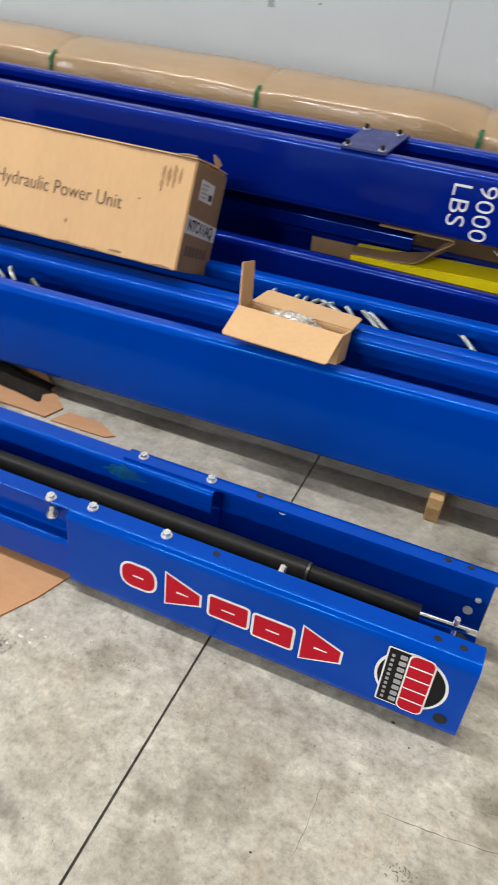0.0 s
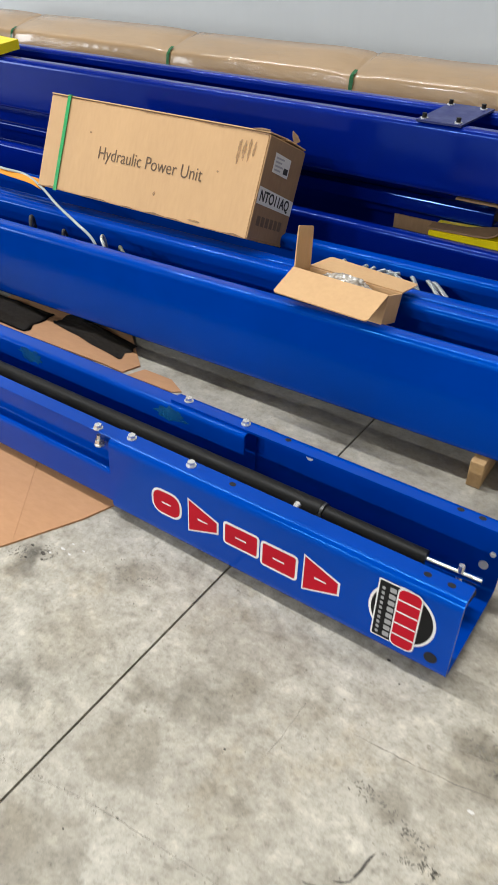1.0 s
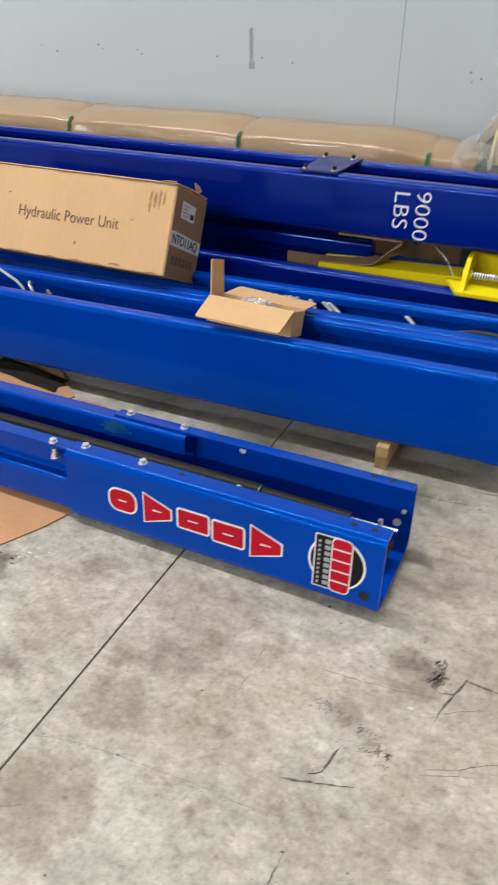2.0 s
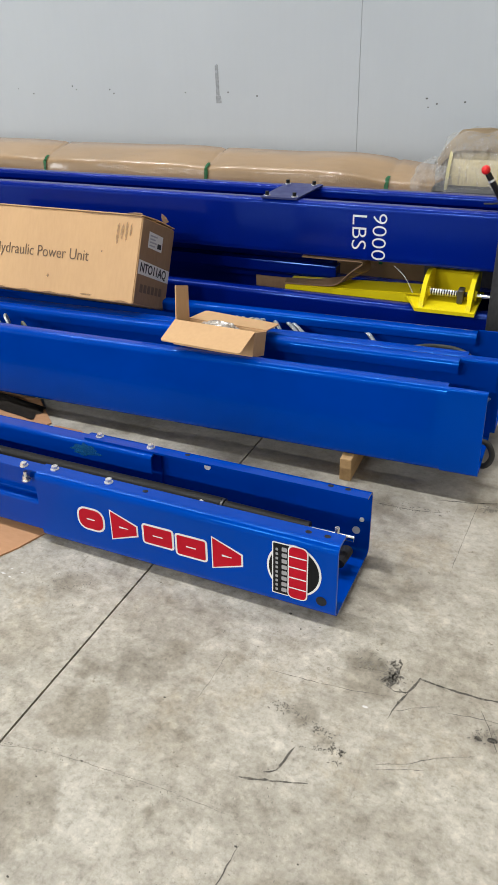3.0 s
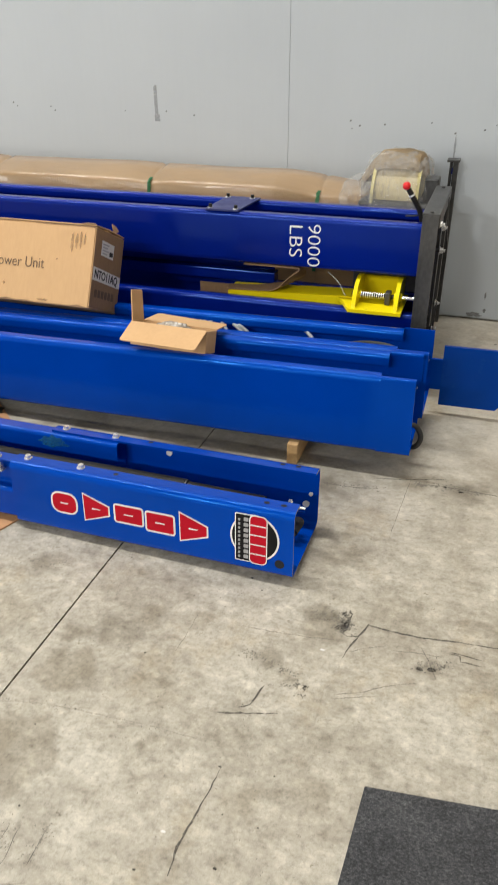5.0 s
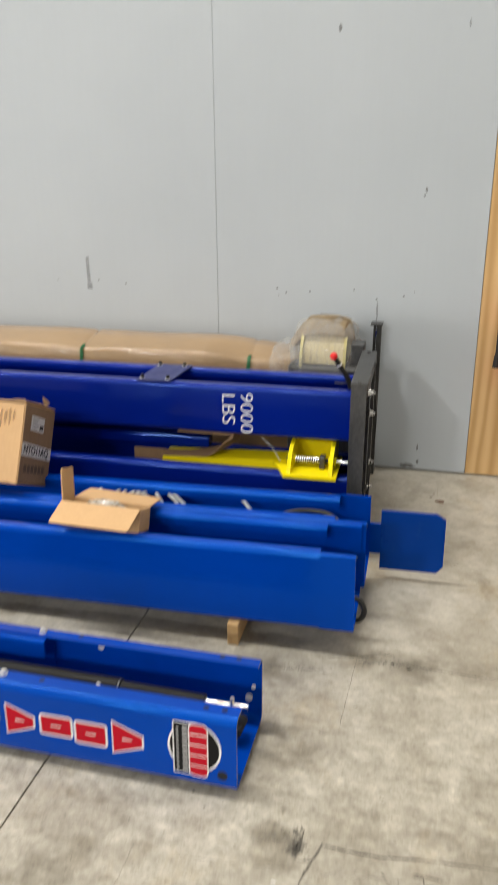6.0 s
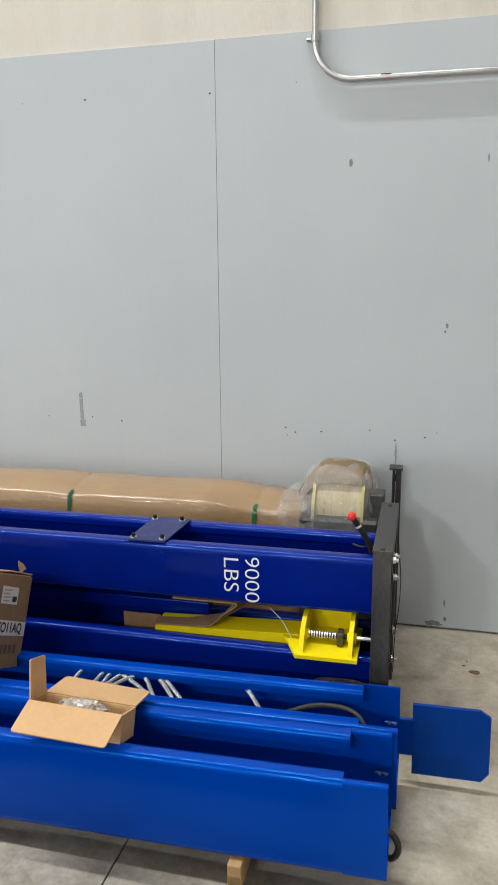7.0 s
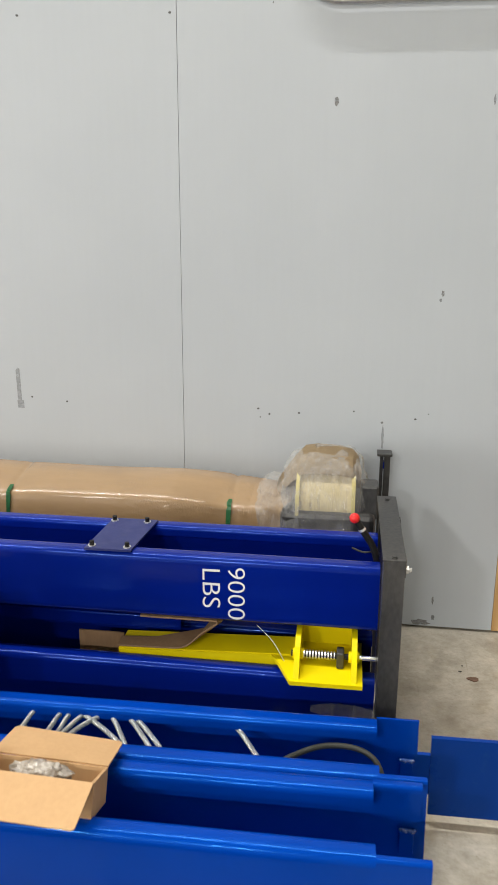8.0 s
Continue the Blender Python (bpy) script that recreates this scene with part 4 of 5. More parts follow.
stk = part("sticker", prism([(0.05, 0.2), (0.145, 0.196), (0.145, 0.25), (0.05, 0.254)], 0.0006, Matrix.Translation((L + 0.0024, 0, 0)) @ END), PAPER, hpu, "small printed white sticker", local=True)
for k in range(4):
    part("print_bar", prism([(0.058, 0.206 + k * 0.011), (0.095 + 0.01 * (k % 2), 0.206 + k * 0.011), (0.095 + 0.01 * (k % 2), 0.211 + k * 0.011), (0.058, 0.211 + k * 0.011)], 0.0003, Matrix.Translation((L + 0.0033, 0, 0)) @ END), GREY_VINYL, stk, local=True)
part("print_bar", prism([(0.112, 0.205), (0.138, 0.205), (0.138, 0.222), (0.112, 0.222)], 0.0003, Matrix.Translation((L + 0.0033, 0, 0)) @ END), BLACK_INK, stk, local=True)
for k in range(6):
    part("print_bar", prism([(0.03 + k * 0.026, 0.045), (0.049 + k * 0.026, 0.044), (0.049 + k * 0.026, 0.072), (0.03 + k * 0.026, 0.073)], 0.0003, Matrix.Translation((L + 0.0024, 0, 0)) @ END), INK, hpu, local=True)
bm = bmesh.new()
box(0.078, 0.092, -0.0045, -0.0028, -0.004, HH + 0.004, 0, bm)
box(0.078, 0.092, -0.0045, D + 0.004, HH + 0.0065, HH + 0.008, 0, bm)
box(0.078, 0.092, D + 0.002, D + 0.0045, -0.004, HH + 0.004, 0, bm)
part("strap", bm, STRAP_GREEN, hpu, "shiny green plastic strap", local=True)
SMUDGE = worn("card_smudge", (0.42, 0.258, 0.12), (0.50, 0.312, 0.152), 16, 0.9, 0.56, 0.3)
for s, sx, sz, w, h in ((51, 0.772, 0.232, 0.007, 0.036), (52, 0.789, 0.238, 0.006, 0.034), (57, 0.806, 0.240, 0.006, 0.036), (58, 0.822, 0.245, 0.005, 0.024), (53, 0.50, 0.062, 0.006, 0.007), (54, 0.715, 0.165, 0.004, 0.003), (55, 0.67, 0.012, 0.03, 0.004), (56, 0.2, 0.2, 0.004, 0.003)):
    part("smudge", prism(smear(s, w, h), 0.0004, Matrix.Translation((sx, -0.0009, sz)) @ FACE_FRONT), SMUDGE, hpu, local=True)
rnd = random.Random(77)
for ez, eh in ((HH, -0.0045), (0.0, 0.005)):
    steps = [0.004 + (L - 0.008) * i / 60 for i in range(61)]
    ragged = [(x, ez + eh * max(0.12, 0.5 + 1.6 * noise.noise(Vector((x * 14, ez * 9, 1.5))) + rnd.uniform(-0.15, 0.15))) for x in steps]
    part("worn_edge", prism([(x, ez) for x in steps] + ragged[::-1], 0.0005, Matrix.Translation((0, -0.0010, 0)) @ FACE_FRONT), CARD_EDGE, hpu, "scuffed dark carton edge", local=True)
hpu.matrix_world = pose(-1.246, -1.325, 0.372, -25.5, 0, -0.2)

# ---- small open carton ----
small = thing("carton", (0, 0, 0), "small open cardboard carton with spread flaps and plastic inside", "carton", cartons)
SW, SD, SH, ST = 0.272, 0.088, 0.075, 0.004
for nm, b in (("front_panel", (0, SW, 0, ST, 0, SH)), ("back_panel", (0, SW, SD - ST, SD, 0, SH)), ("side_panel", (0, ST, ST, SD - ST, 0, SH)), ("side_panel", (SW - ST, SW, ST, SD - ST, 0, SH)), ("bottom_panel", (ST, SW - ST, ST, SD - ST, 0, ST))):
    part(nm, box(*b, 0.0008), CARD, small, local=True)


def flap(l, w, r=0.016):
    poly = [(0, 0), (l, 0), (l - 0.003, w - r), (l - 0.003 - r * 0.35, w - r * 0.35), (l - r - 0.004, w), (r + 0.004, w), (0.003 + r * 0.35, w - r * 0.35), (0.003, w - r)]
    return prism(poly, 0.0035)


def set_flap(m, l, w, r=0.016, twist=0.0):
    bm = flap(l, w, r)
    for v in bm.verts:
        v.co.z += twist * (1 - 2 * v.co.x / l) * v.co.y / w
    bmesh.ops.transform(bm, matrix=m, verts=bm.verts)
    part("flap", bm, CARD, small, local=True)


set_flap(Matrix.Translation((SW, 0, SH)) @ pose(0, 0, 0, 0, 0, 180) @ pose(0, 0, 0, -34, 0, 0), SW, 0.104, 0.007)
set_flap(Matrix.Translation((0, SD, SH)) @ pose(0, 0, 0, 9, 0, 0), SW, 0.112, 0.01, 0.004)
set_flap(Matrix.Translation((0, 0.002, SH)) @ pose(0, 0, 0, 0, 0, 90) @ pose(0, 0, 0, 82, 0, 0), SD - 0.004, 0.105, 0.004)
set_flap(Matrix.Translation((SW - 0.008, SD - 0.004, SH - 0.002)) @ pose(0, 0, 0, 0, 0, -90) @ pose(0, 0, 0, -100, 0, 0), SD - 0.008, 0.06, 0.006)
small.matrix_world = pose(-0.131, -1.507, 0.334, -18, 0.6, -1.5)


def bag():
    bm = bmesh.new()
    bmesh.ops.create_icosphere(bm, subdivisions=4, radius=1.0)
    for v in bm.verts:
        n = noise.fractal(v.co * 2.3, 1.0, 2.0, 4)
        v.co = v.co * (1 + 0.25 * n)
        v.co = Vector((v.co.x * 0.068, v.co.y * 0.034, v.co.z * 0.030))
    bmesh.ops.transform(bm, matrix=pose(0.005, -1.452, 0.375, -18, 0, 0), verts=bm.verts)
    return bm


BAG = grained("crumpled_clear_plastic", (0.20, 0.16, 0.11), (0.62, 0.58, 0.52), 42, 0.14, 0, (1, 1, 1), 0.006, 1.0)
solo("plastic_bag", bag(), BAG, "crumpled clear plastic bag of parts in the carton", "plastic bag")

# ---- wire ropes and hoses ----
ROPES = [(-0.151, -0.162, 0.0), (-0.078, -0.088, 0.004), (-0.054, -0.064, 0.0), (-0.02, -0.05, 0.006), (0.022, -0.03, 0.01), (-0.005, 0.118, 0.006), (0.064, 0.129, 0.002), (0.113, 0.19, 0.004), (0.133, 0.22, 0.002), (0.393, 0.458, 0.0)]


def twisted(line, r, pitch=0.04):
    """Three strands laid round one another along a line of points."""
    pts = [Vector(p) for p in line]
    run = [0.0]
    for a, b in zip(pts, pts[1:]):
        run.append(run[-1] + (b - a).length)
    n = max(12, int(run[-1] / pitch * 14))
    bm = bmesh.new()
    for s in range(3):
        out, k = [], 0
        for i in range(n + 1):
            d = run[-1] * i / n
            while k < len(pts) - 2 and run[k + 1] < d:
                k += 1
            f = (d - run[k]) / max(1e-6, run[k + 1] - run[k])
            p, way = pts[k].lerp(pts[k + 1], f), (pts[k + 1] - pts[k]).normalized()
            u = way.cross(Vector((1, 0.2, 0))).normalized()
            w = way.cross(u)
            a = 2 * math.pi * (d / pitch + s / 3)
            out.append(p + (u * math.cos(a) + w * math.sin(a)) * r * 0.36)
        tube(out, r * 0.66, 7, bm)
    return bm


coil = thing("wire_rope", (0.05, -1.2, 0.101), "coil of bright twisted steel wire rope in the column", "wire rope")
for xa, xb, up in ROPES:
    d = xb - xa
    back = math.copysign(1.0, d)
    pts = curve_points([(xa - back * 0.15, -1.112, 0.316), (xa - back * 0.05, -1.113, 0.315), (xa - d * 0.1, -1.130, 0.296), (xa + d * 0.5, -1.185, 0.292 + up), (xb, -1.235, 0.282 + up), (xb + d * 0.35, -1.268, 0.22), (xb + d * 0.8, -1.275, 0.115)], 6)
    part("rope_strand", twisted(pts, 0.0066), ROPE, coil, smooth=True)
bm = tube(curve_points([(0.42, -1.25, 0.12), (0.49, -1.235, 0.27), (0.55, -1.19, 0.290), (0.62, -1.155, 0.291), (0.70, -1.155, 0.284), (0.745, -1.19, 0.254), (0.765, -1.225, 0.12)], 8), 0.0072, 10)
solo("rubber_hose", bm, grained("grey_green_hose", (0.022, 0.024, 0.018), (0.05, 0.052, 0.042), 14, 0.55), "grey-green rubber hose lying in the blue column", "hose", smooth=True)
bm = tube(curve_points([(0.77, -1.46, 0.125), (0.825, -1.45, 0.148), (0.852, -1.448, 0.108), (0.836, -1.44, 0.064), (0.79, -1.40, 0.040), (0.72, -1.36, 0.016), (0.55, -1.35, 0.012)], 10), 0.0085, 10)
solo("rubber_hose", bm, RUBBER, "black rubber hose looping out of the column end", "hose", smooth=True)
bm = tube(curve_points([(-2.0, -1.22, 0.30), (-1.7, -1.24, 0.36), (-1.47, -1.275, 0.375), (-1.36, -1.275, 0.372), (-1.22, -1.33, 0.366), (-1.08, -1.40, 0.356), (-0.92, -1.475, 0.352), (-0.84, -1.492, 0.322), (-0.80, -1.49, 0.24), (-0.74, -1.45, 0.11)], 10), 0.0046, 10)
solo("air_hose", bm, HOSE_WHITE, "thin translucent white hose lying over the columns", "hose", smooth=True)
for nm, pts, r, mt, lb in (("wire_rope", [(-0.86, -1.40, 0.12), (-0.84, -1.44, 0.30), (-0.82, -1.475, 0.325), (-0.79, -1.49, 0.28), (-0.77, -1.50, 0.11)], 0.005, ROPE, "loop of bright wire rope in the column"), ("rubber_hose", [(-0.80, -1.40, 0.12), (-0.77, -1.45, 0.29), (-0.735, -1.475, 0.30), (-0.69, -1.495, 0.27), (-0.66, -1.50, 0.11)], 0.006, grained("olive_hose", (0.07, 0.075, 0.045), (0.14, 0.14, 0.09), 14, 0.5), "thin olive hose in the column"), ("rubber_hose", [(-1.2, -1.40, 0.12), (-1.16, -1.44, 0.30), (-1.13, -1.48, 0.30), (-1.1, -1.50, 0.11)], 0.006, RUBBER, "thin dark hose in the column"), ("rubber_hose", [(-1.02, -1.40, 0.12), (-1.0, -1.45, 0.29), (-0.985, -1.48, 0.29), (-0.97, -1.50, 0.11)], 0.005, RUBBER, "thin dark hose in the column")):
    solo(nm, tube(curve_points(pts, 6), r, 8), mt, lb, "hose" if nm != "wire_rope" else "wire rope", smooth=True)
bm = bmesh.new()
rows = []
for x, y, z in curve_points([(-1.75, -1.262, 0.352), (-1.62, -1.275, 0.366), (-1.45, -1.285, 0.362), (-1.30, -1.30, 0.366), (-1.235, -1.305, 0.356)], 6):
    w = 0.014 + 0.006 * math.sin(x * 9)
    rows.append([bm.verts.new((x, y - w, z)), bm.verts.new((x, y + w, z + 0.006)), bm.verts.new((x, y + w, z + 0.008)), bm.verts.new((x, y - w, z + 0.002))])
for a, b in zip(rows, rows[1:]):
    for j in range(4):
        bm.faces.new((a[j], a[(j + 1) % 4], b[(j + 1) % 4], b[j]))
solo("webbing_strap", bm, ORANGE, "orange webbing strap lying on the blue columns", "strap")
solo("yellow_bracket", prism([(-2.25, -0.90), (-1.862, -0.90), (-1.905, -0.74), (-2.25, -0.7)], 0.036, pose(0, 0, 0.649)), YELLOW, "yellow steel bracket resting on the indigo column", "bracket")

def scrap():
    bm = bmesh.new()
    rows = []
    for i in range(19):
        u = i / 18
        row = []
        for j in range(7):
            v = j / 6 - 0.5
            w = 0.036 * math.sin(math.pi * (0.03 + 0.85 * u)) + 0.002
            puff = 0.012 * abs(noise.noise(Vector((u * 9, v * 6, 2))))
            row.append(bm.verts.new((0.560 + 0.185 * u, -0.899 - puff - 0.022 * (0.5 - v), 0.222 - 0.008 * u + v * w)))
        rows.append(row)
    for a, b in zip(rows, rows[1:]):
        for j in range(6):
            bm.faces.new((a[j], a[j + 1], b[j + 1], b[j]))
    return bm


solo("plastic_scrap", scrap(), FILM, "crumpled clear film scrap clinging to the indigo column", "plastic film", smooth=True)
# column end details: weld beads on the inner walls
for cc, y, x, zz in ((col_b, -1.321, 0.798, 0.222), (col_c, -1.091, 0.813, 0.224)):
    part("tab", box(x - 0.016, x + 0.016, y - 0.007, y, zz - 0.062, zz, 0.001), BLUE, cc)
    bm = bmesh.new()
    for k in range(7):
        bmesh.ops.create_icosphere(bm, subdivisions=2, radius=0.0046 + 0.0009 * (k % 3), matrix=pose(x - 0.015 + k * 0.005, y - 0.006, zz + 0.0012 * math.sin(k * 2.3)))
    part("weld_bead", bm, WELD_BLUE, cc, "glossy weld bead", smooth=True)

# ---- wrapped package ----
pack = thing("wrapped_package", (-1.1, -0.25, 0), "long kraft paper package wrapped in clear film with green straps", "package")
STRAPS = (-2.30, -1.368, -0.530, 0.245)


def pack_body():
    bm = bmesh.new()
    rows = []
    nx = 420
    for i in range(nx + 1):
        x = -2.75 + 3.2 * i / nx
        d = min(abs(x - s) for s in STRAPS)
        puff = 1 - math.exp(-(d / 0.09) ** 2)
        taper = 0.0 if x < 0.05 else (x - 0.05) / 0.40
        zt = 0.696 + 0.006 * puff - 0.006 * math.exp(-(d / 0.012) ** 2) - 0.055 * max(0, taper) ** 1.2 + 0.008 * noise.noise(Vector((x * 2.2, 0, 0)))
        zf = 0.650 + 0.008 * puff - 0.045 * max(0, taper)
        yf = -0.425 - 0.010 * puff + 0.05 * max(0, taper)
        yb = -0.075
        sec = [(yb, 0.0), (yf - 0.026, 0.0), (yf - 0.026, zf * 0.6), (yf - 0.016, zf - 0.06), (yf - 0.007, zf - 0.018), (yf - 0.004, zf - 0.009), (yf + 0.001, zf - 0.003), (yf + 0.009, zf + 0.002), (yf + 0.03, zf + 0.009), (yf + 0.11, zt - 0.012), (yf + 0.19, zt), (yb - 0.08, zt - 0.028), (yb, zt - 0.09)]
        row = []
        for k, (y, z) in enumerate(sec):
            w = noise.noise(Vector((x * 5, y * 6, z * 6))) * 0.0025 + noise.noise(Vector((x * 34, y * 14, z * 14))) * (0.0014 if 3 < k < 8 else 0.0001)
            w += noise.noise(Vector((x * 70, y * 20, z * 20))) * 0.0022 * (math.exp(-(d / 0.06) ** 2) + max(0.0, min(1.0, (x - 0.2) / 0.1))) * (1.0 if 1 < k < 10 else 0.0)
            row.append(bm.verts.new((x, y + w, z + (w if z > 0.1 else 0))))
        rows.append(row)
    for a, b in zip(rows, rows[1:]):
        for j in range(13):
            bm.faces.new((a[j], a[(j + 1) % 13], b[(j + 1) % 13], b[j]))
    bm.faces.new(rows[0][::-1])
    bm.faces.new(rows[-1])
    return bm


part("body", pack_body(), KRAFT, pack, smooth=True)
for s in STRAPS:
    bm = bmesh.new()
    prev = None
    ease = max(0.0, (s - 0.05) / 0.40)
    yf, zf = -0.425 + 0.05 * ease, 0.650 - 0.045 * ease
    for k, (y, z) in enumerate(((yf - 0.026, 0.30), (yf - 0.026, zf * 0.6), (yf - 0.0165, zf - 0.06), (yf - 0.0075, zf - 0.018), (yf - 0.004, zf - 0.009), (yf + 0.001, zf - 0.003), (yf + 0.009, zf + 0.002), (yf + 0.03, zf + 0.009))):
        w = (0.0075 + 0.0012 * math.sin(k * 2.1 + s * 9))
        o = 0.0015 * math.sin(k * 1.7 + s * 5)
        a, b = bm.verts.new((s + o - w, y - 0.005, z + 0.0035)), bm.verts.new((s + o + w, y - 0.0055, z + 0.0035))
        if prev:
            bm.faces.new((prev[0], prev[1], b, a))
        prev = (a, b)
    bmesh.ops.solidify(bm, geom=bm.faces[:], thickness=0.0015)
    part("strap", bm, TWIST_GREEN, pack, "green plastic strap pulled tight")
part("label", prism([(-2.09, 0.575), (-1.96, 0.575), (-1.96, 0.622), (-2.09, 0.622)], 0.001, Matrix.Translation((0, -0.443, 0)) @ FACE_FRONT), PAPER, pack, "white paper label under the film")


def skin(cx, cy, cz, rx, ry, rz, seed, rough):
    bm = bmesh.new()
    bmesh.ops.create_icosphere(bm, subdivisions=5, radius=1.0)
    for v in bm.verts:
        p = v.co.copy()
        q = Vector([math.copysign(abs(c) ** 0.62, c) for c in p])
        n = noise.fractal(p * 3.1 + Vector((seed, 0, 0)), 1.0, 2.0, 5)
        q *= 1 + rough * n + 0.016 * noise.noise(p * 13) + 0.014 * noise.noise(p * 31)
        v.co = Vector((cx + q.x * rx, cy + q.y * ry, cz + q.z * rz))
    return bm


# ---- film wrapped spool at the end of the package ----
spool = thing("wrapped_spool", (0.57, -0.26, 0.0), "yellow flanged spool in kraft paper under clear stretch film", "spool")
KPAPER = grained("kraft_paper", (0.36, 0.26, 0.145), (0.47, 0.355, 0.21), 7, 0.75, 0, (1, 1, 1), 0.001)
PALE_WRAP = grained("pale_wrap", (0.50, 0.41, 0.22), (0.64, 0.55, 0.34), 9, 0.6)
PALE_YELLOW = paint("pale_yellow_paint", (0.62, 0.53, 0.19), 0.4)


def hood():
    """Paper folded over the drum: a flat top, a steep back and a sloping shoulder."""
    bm = bmesh.new()
    sec = [(-0.372, 0.742), (-0.370, 0.752), (-0.362, 0.775), (-0.340, 0.794), (-0.30, 0.800), (-0.23, 0.800), (-0.16, 0.788), (-0.11, 0.745), (-0.085, 0.66), (-0.08, 0.5)]
    rows = []
    for x, dz, in_ in ((0.392, -0.135, 0.10), (0.42, -0.085, 0.05), (0.452, -0.04, 0.02), (0.487, -0.004, 0.0), (0.53, 0.003, 0.0), (0.60, 0.0, 0.0), (0.655, -0.006, 0.0), (0.674, -0.022, 0.02), (0.686, -0.08, 0.06)):
        row = []
        for k, (y, z) in enumerate(sec):
            zz = z + dz * min(1.0, max(0.0, (z - 0.6) / 0.15))
            w = 0.007 * noise.noise(Vector((x * 14, k * 0.8, 3)))
            row.append(bm.verts.new((x + w * 0.5, y + (in_ if k < 5 else -in_ * 0.4), zz + w)))
        rows.append(row)
    for a, b in zip(rows, rows[1:]):
        for j in range(len(sec) - 1):
            bm.faces.new((a[j], a[j + 1], b[j + 1], b[j]))
    bmesh.ops.solidify(bm, geom=bm.faces[:], thickness=0.002)
    return bm


part("hood", hood(), KPAPER, spool, "brown kraft paper hood", smooth=True)
for fx in (0.470, 0.655):
    part("flange", tube([(fx, -0.262, 0.605), (fx + 0.012, -0.262, 0.605)], 0.166, 32), PALE_YELLOW, spool, "yellow spool flange")
part("drum_front", tube([(0.482, -0.262, 0.605), (0.655, -0.262, 0.605)], 0.150, 32), PALE_WRAP, spool, "pale yellow paper round the drum", smooth=True)
part("drum_core", box(0.42, 0.736, -0.43, -0.12, 0.0, 0.625, 0.02), STEEL, spool, "dark steel lower part")
part("film", skin(0.566, -0.262, 0.60, 0.152, 0.180, 0.198, 7, 0.08), FILM, spool, "crinkled clear stretch film", smooth=True)
part("film_tail", skin(0.43, -0.27, 0.570, 0.11, 0.165, 0.118, 11, 0.10), FILM, spool, "crinkled clear stretch film", smooth=True)

# ---- floor things ----
solo("carpet_mat", prism([(0.893, -2.663), (1.6, -2.585), (1.55, -3.2), (0.866, -3.12)], 0.008), CARPET, "charcoal carpet mat on the concrete floor", "mat")
sheet_card = solo("cardboard_sheet", prism([(-0.222, -2.08), (-0.262, -2.19), (-0.345, -2.345), (-0.56, -2.72), (-1.6, -2.7), (-1.7, -1.9), (-0.5, -1.86)], 0.005), CARD_FLOOR, "flat brown cardboard sheet under the front column", "cardboard")
part("crease", prism([(-0.346, -2.336), (-0.340, -2.339), (-0.62, -1.95), (-0.625, -1.953)], 0.0008, pose(0, 0, 0.005)), CARD_FLOOR, sheet_card)
solo("cardboard_scrap", prism([(-1.32, -1.66), (-0.70, -1.648), (-0.622, -1.652), (-0.60, -1.592), (-0.75, -1.46), (-1.30, -1.44)], 0.006), CARD_FLOOR, "brown cardboard scrap on the floor", "cardboard")
solo("cardboard_scrap", prism([(-0.60, -1.655), (-0.43, -1.652), (-0.405, -1.635), (-0.47, -1.60), (-0.575, -1.60)], 0.004), CARD_FLOOR, "small torn orange-brown cardboard scrap on the floor", "cardboard")


def cloth(cx, cy, w, d, h, seed, skew=0.0):
    bm = bmesh.new()
    n = 18
    g = [[None] * (n + 1) for _ in range(n + 1)]
    for i in range(n + 1):
        for j in range(n + 1):
            u, v = i / n * 2 - 1, j / n * 2 - 1
            e = 1 + 0.13 * noise.noise(Vector((u * 2, v * 2, seed)))
            z = h * max(0, 1 - u * u) * max(0, 1 - v * v) * (0.7 + 0.9 * abs(noise.noise(Vector((u * 3, v * 3, seed + 5)))))
            g[i][j] = bm.verts.new((cx + u * w * e, cy + v * d * e + skew * u * w, 0.008 + z))
    for i in range(n):
        for j in range(n):
            bm.faces.new((g[i][j], g[i + 1][j], g[i + 1][j + 1], g[i][j + 1]))
    bmesh.ops.solidify(bm, geom=bm.faces[:], thickness=0.003)
    return bm


# real cloth, made wider so its black fills in shade under the column
solo("black_cloth", cloth(-0.85, -1.530, 0.17, 0.046, 0.020, 2, -0.16), CLOTH, "crumpled black cloth under the blue column", "cloth", smooth=True)
solo("black_cloth", cloth(-1.25, -1.575, 0.19, 0.07, 0.028, 9), CLOTH, "crumpled black cloth under the blue column", "cloth", smooth=True)

# ---- conduit ----
cond = thing("conduit", (0.41, -0.03, 2.25), "bent galvanised steel electrical conduit on the wall", "conduit")
arc = [(0.407 + 0.15 * (1 - math.cos(radians(a))), -0.019, 2.253 + 0.15 * (1 - math.sin(radians(a)))) for a in range(0, 91, 9)]
part("pipe", tube([(0.407, -0.019, ROOF_Z - 0.05), (0.407, -0.019, 2.42)] + arc + [(1.0, -0.019, 2.25), (3.6, -0.019, 2.24)], 0.0125, 16), GALV, cond, smooth=True)
part("coupling", tube([(0.407, -0.019, 2.395), (0.407, -0.019, 2.425)], 0.0165, 16), GALV, cond, "", smooth=True)
part("clip", box(0.372, 0.395, -0.022, 0.0, 2.403, 2.411, 0.001), GALV, cond)
for sx in (1.19, 2.4):
    part("clip", box(sx, sx + 0.018, -0.036, 0.0, 2.228, 2.268, 0.003), GALV, cond)
part("red_mark", box(0.66, 0.70, -0.030, -0.022, 2.2605, 2.2635, 0.0005), RED_VINYL, cond, "faded red print mark")

